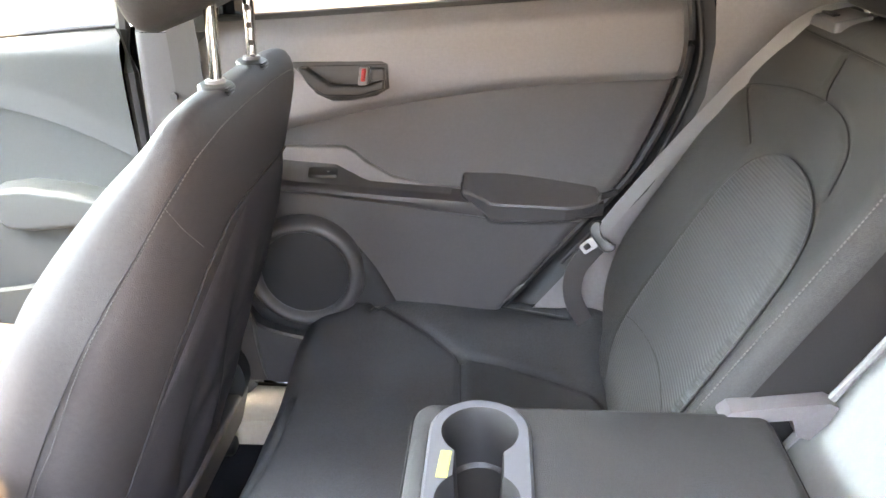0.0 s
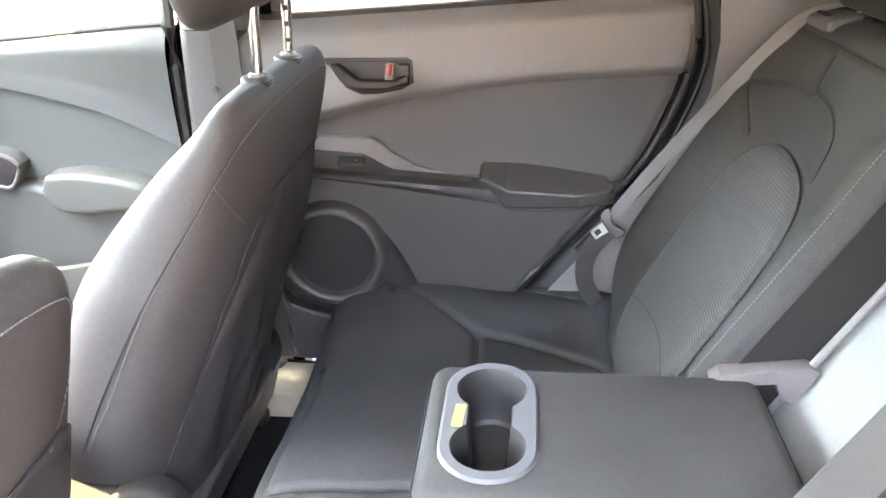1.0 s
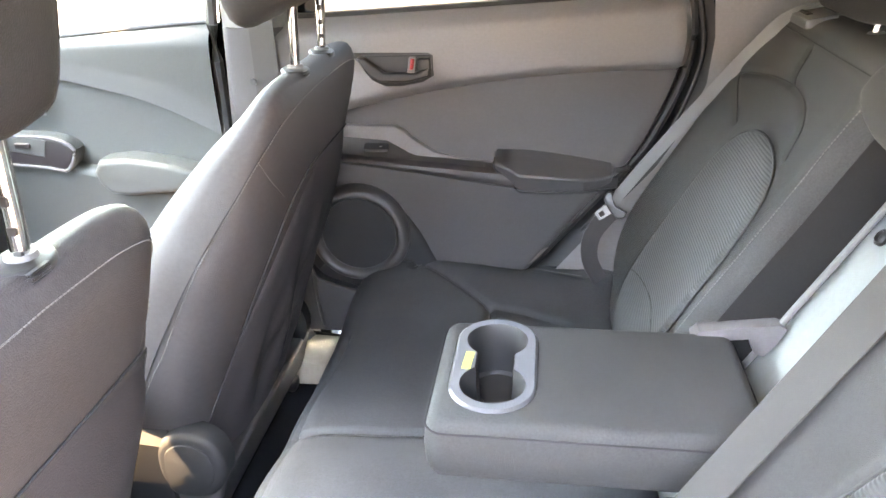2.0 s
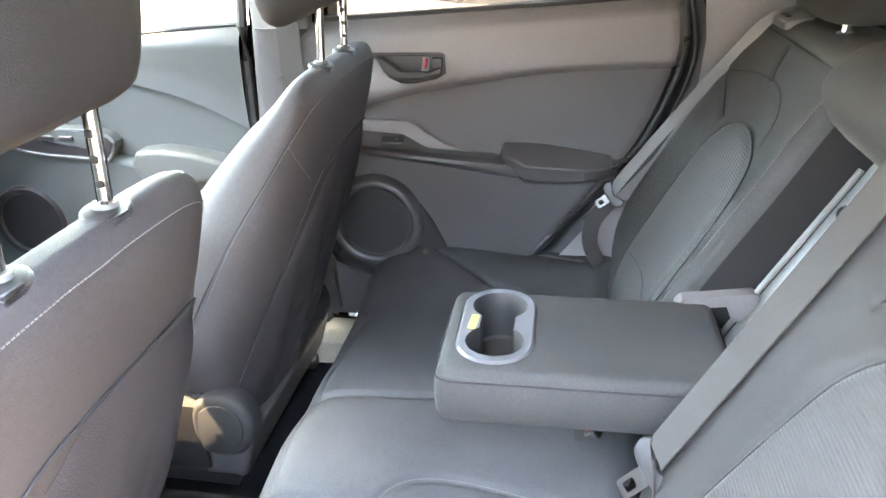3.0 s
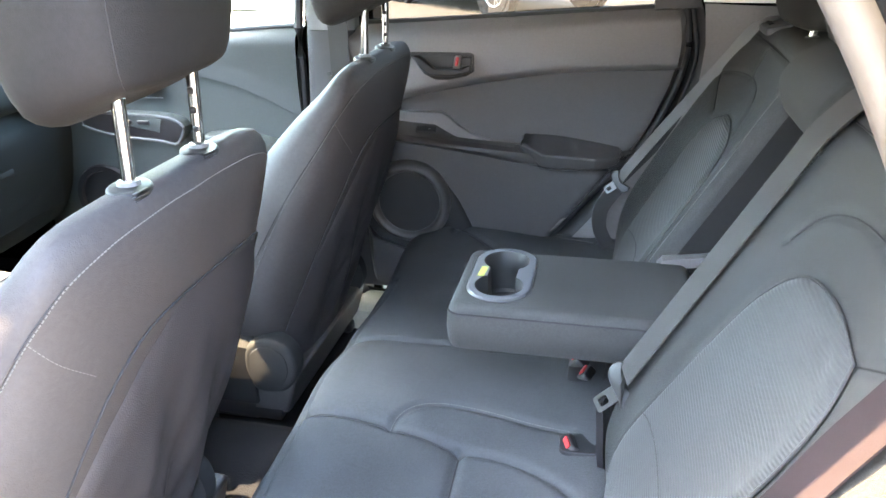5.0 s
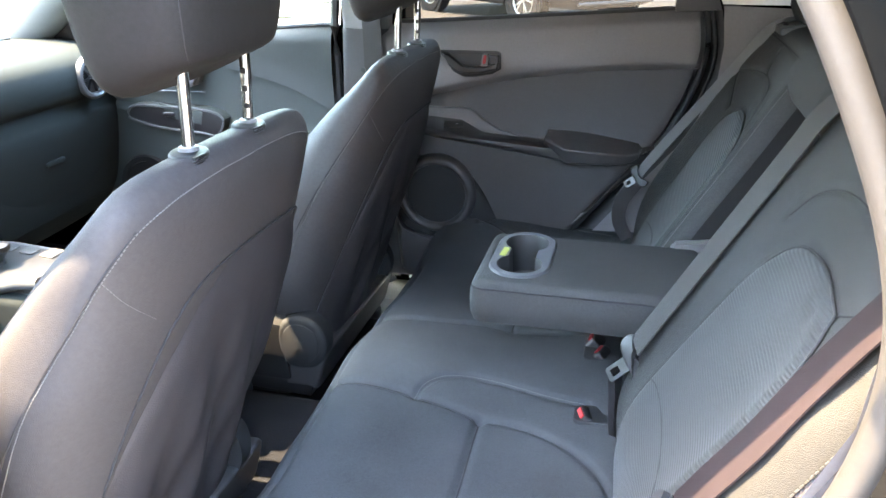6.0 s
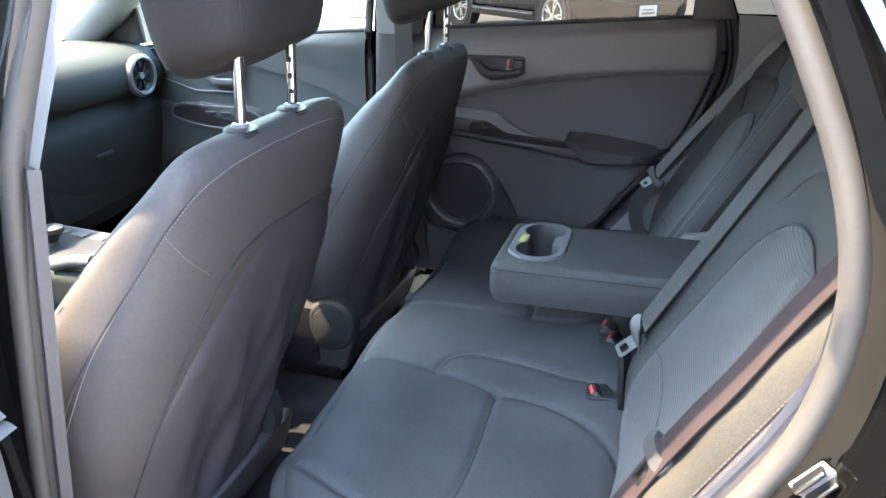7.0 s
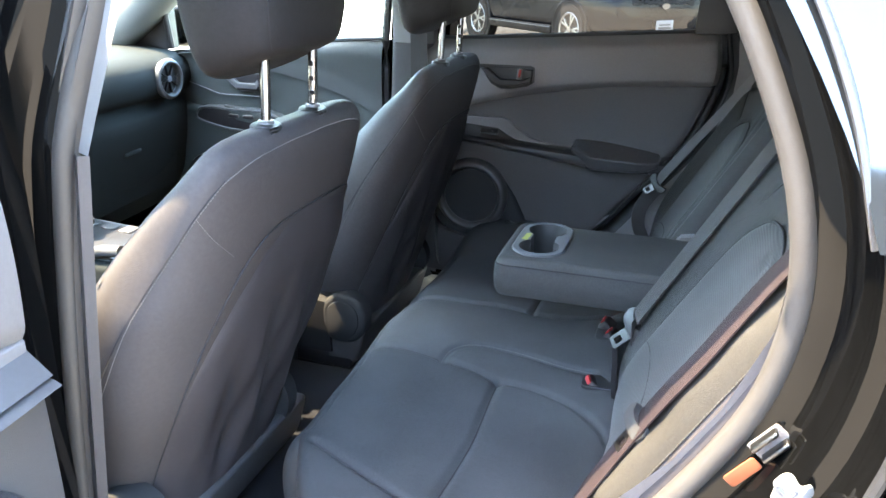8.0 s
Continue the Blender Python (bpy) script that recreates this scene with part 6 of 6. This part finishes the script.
bm = plate(spline([(-9, 9.5), (-4.8, 9.2), (-3.8, 10.5), (-4.6, 16), (-7, 22), (-30, 22), (-30, 10)], 60, closed=True), lambda u, v, d: Vector((u, v, d)), -0.05, 0.05, 0.04)
bm.to_mesh(bed.data)
bm.free()
bed.data.materials.append(GRAVEL)
tagged(bed, "pale gravel planting bed", "ground", kind="structure")


def boulder(x, y, r, seed):
    bm = bmesh.new()
    bmesh.ops.create_icosphere(bm, subdivisions=3, radius=1)
    rnd = Vector((seed * 3.1, seed * 1.7, seed))
    for v in bm.verts:
        k = 1 + 0.35 * noise.noise(v.co * 1.3 + rnd) + 0.12 * noise.noise(v.co * 4 + rnd)
        v.co = Vector((v.co.x * k * r * 1.2, v.co.y * k * r, max(-0.3, v.co.z) * k * r * 0.75)) + Vector((x, y, 0.10 + r * 0.15))
    t = part("boulder", bm, STONE, None, "", 60)
    return tagged(t, "pale weathered landscaping boulder on gravel", "rock", "boulders")


rng = random.Random(4)
for j in range(16):
    boulder(-4.6 - 5.0 * rng.random(), 9.8 + 5.5 * rng.random(), 0.16 + 0.28 * rng.random(), j)


def shrub(x, y, h, seed):
    r = random.Random(seed)
    t = thing("shrub", "yellow-green leafy shrub on the gravel bed", "shrub", "shrubs", at=(x, y, 0.05))
    bm = bmesh.new()
    tips = []
    for j in range(14):
        a, o = r.random() * 6.28, 0.2 + 0.5 * r.random()
        top = Vector((x + math.cos(a) * o * h * 0.6, y + math.sin(a) * o * h * 0.6, 0.05 + h * (0.5 + 0.5 * r.random())))
        tube(spline([(x, y, 0.03), tuple((Vector((x, y, 0.05)).lerp(top, 0.5) + Vector((0, 0, 0.05)))), tuple(top)], 6), 0.008, 5, bm=bm)
        tips.append(top)
    part("stems", bm, TWIG, t)
    bm = bmesh.new()
    for tip in tips:
        for j in range(60):
            c = tip + Vector((r.gauss(0, 0.11), r.gauss(0, 0.11), r.gauss(0, 0.10))) * h
            d, e = Vector((r.gauss(0, 1), r.gauss(0, 1), r.gauss(0, 1))).normalized() * 0.035, Vector((r.gauss(0, 1), r.gauss(0, 1), r.gauss(0, 1))).normalized() * 0.018
            bm.faces.new([bm.verts.new(c - d), bm.verts.new(c + e), bm.verts.new(c + d), bm.verts.new(c - e)])
    part("leaves", bm, LEAF, t)
    return t


shrub(-4.9, 12.6, 0.9, 1)
shrub(-6.2, 13.2, 1.0, 2)
shrub(-8.4, 12.2, 0.9, 3)


def suv(at, heading):
    """A parked sport utility car; its own x axis points forwards, its middle at the front axle."""
    M = Matrix.Translation(at) @ pose(0, 0, 0, 0, 0, heading)
    t = thing("parked_car", "dark blue-grey sport utility car parked facing the lot", "car", at=at)
    put = lambda name, bm, m, text="", to=None: (bm.transform(M), part(name, bm, m, to or t, text))[1]
    W = 0.92
    secs = []
    for x, zb, zt, w in [(0.93, 0.42, 0.62, 0.62), (0.90, 0.28, 0.86, 0.78), (0.75, 0.24, 0.98, 0.88), (0.3, 0.24, 1.06, W), (-0.5, 0.26, 1.10, W), (-1.5, 0.26, 1.12, W), (-2.6, 0.26, 1.14, W), (-3.2, 0.30, 1.12, 0.90), (-3.55, 0.40, 1.05, 0.82), (-3.60, 0.55, 0.95, 0.75)]:
        secs.append([(x, w * math.copysign(abs(math.cos(a)) ** 0.35, math.cos(a)), (zb + zt) / 2 + (zt - zb) / 2 * math.copysign(abs(math.sin(a)) ** 0.45, math.sin(a))) for a in (k * 2 * math.pi / 40 for k in range(40))])
    put("body", loft(secs), BODY_GREY)
    roof = [[(x, y, z) for x, y, z in ((0.15 - dx, -w, zz), (-0.5, -w, zz), (-1.6, -w, zz), (-3.2 + dx * 0.6, -w, zz), (-3.2 + dx * 0.6, w, zz), (-1.6, w, zz), (-0.5, w, zz), (0.15 - dx, w, zz))] for dx, w, zz in ((0, 0.84, 1.05), (0.5, 0.74, 1.40), (0.95, 0.66, 1.62), (1.2, 0.55, 1.66))]
    put("greenhouse", loft(roof), TRIM_DARK, "dark glazed upper body")
    for x in (0.0, -2.68):
        for k in (1, -1):
            m = Matrix.Translation((x, k * 0.80, 0.36)) @ pose(0, 0, 0, -90 * k, 0, 0)
            arch = put("wheel_arch", lathe([(0.37, 0.06), (0.43, 0.06), (0.44, 0.125), (0.42, 0.135), (0.37, 0.12)], m, 40), TRIM_DARK, "black plastic wheel arch")
            w = put("wheel", lathe([(0.001, -0.10), (0.34, -0.10), (0.36, -0.07), (0.365, 0.0), (0.36, 0.10), (0.345, 0.128), (0.30, 0.135), (0.245, 0.125), (0.24, 0.06), (0.001, 0.06)], m, 44), TYRE, "black tyre")
            put("rim", lathe([(0.205, 0.09), (0.245, 0.128), (0.235, 0.134), (0.215, 0.125), (0.205, 0.10)], m, 40), ALLOY, "bright alloy rim", w)
            bm = bmesh.new()
            for j in range(5):
                for e in (-0.13, 0.13):
                    a = j * 2 * math.pi / 5 + e
                    rbox((0.125 * math.cos(a), 0.125 * math.sin(a), 0.112), (0.20, 0.032, 0.02), 0.006, 2, pose(0, 0, 0, 0, 0, math.degrees(a) + e * 40), bm)
            lathe([(0.001, 0.10), (0.05, 0.10), (0.045, 0.128), (0.001, 0.13)], Matrix(), 20, bm)
            bm.transform(m)
            put("spokes", bm, ALLOY, "", w)
    for k in (1, -1):
        put("side_cladding", rbox((-1.34, k * 0.925, 0.33), (1.80, 0.04, 0.13), 0.02, 3), TRIM_DARK, "black lower cladding")
        put("cladding_strip", rbox((-1.34, k * 0.948, 0.365), (1.75, 0.012, 0.018), 0.004, 2), SATIN)
        put("headlight", plate([(-0.02, 0.55), (0.13, 0.58), (0.16, 0.70), (0.02, 0.72), (-0.05, 0.64)], lambda u, v, d: Vector((d - 0.9 * max(0, u), k * (0.66 + u), v)), 0.86, 0.925, 0.01), ALLOY, "clear headlight")
        put("lower_intake", plate([(-0.05, 0.38), (0.16, 0.40), (0.13, 0.50), (-0.02, 0.47)], lambda u, v, d: Vector((d - 0.7 * max(0, u), k * (0.62 + u), v)), 0.86, 0.935, 0.01), BODY_GREY)
    gr = put("grille", plate([(-0.58, 0.84), (0.58, 0.84), (0.52, 0.60), (0.40, 0.50), (-0.40, 0.50), (-0.52, 0.60)], lambda u, v, d: Vector((d - 0.1 * u * u, u, v)), 0.86, 0.945, 0.01), TRIM_DARK, "black patterned grille")
    for j in range(6):
        for i in range(12):
            u, v = -0.50 + 0.0909 * i + (0.045 if j % 2 else 0), 0.53 + 0.055 * j
            if abs(u) < 0.38 + 0.4 * max(0, v - 0.5):
                put("grille_bar", rbox((0.95 - 0.1 * u * u, u, v), (0.012, 0.065, 0.018), 0.004, 1, pose(0, 0, 0, 25 if i % 2 else -25, 0, 0)), BODY_GREY, "", gr)
    put("badge", lathe([(0.050, 0.0), (0.062, 0.0), (0.062, 0.008), (0.050, 0.008)], Matrix.Translation((0.955, 0, 0.72)) @ pose(0, 0, 0, 0, 90, 0) @ Matrix.Diagonal((0.62, 1.15, 1, 1)), 28), CHROME, "chrome oval badge", gr)
    put("front_lip", rbox((0.90, 0, 0.34), (0.10, 1.36, 0.05), 0.02, 3), SATIN, "grey bumper lip")
    pl = put("number_plate", rbox((0.965, 0, 0.455), (0.012, 0.31, 0.16), 0.004, 2), PLATE, "white plate with plain bars")
    put("print_bar", rbox((0.972, 0, 0.475), (0.003, 0.20, 0.02), 0.001, 1), INK, "", pl)
    put("print_bar", rbox((0.972, 0, 0.430), (0.003, 0.24, 0.03), 0.001, 1), INK, "", pl)
    return t


suv(Vector((-0.90, 10.75, 0.0)), -45)
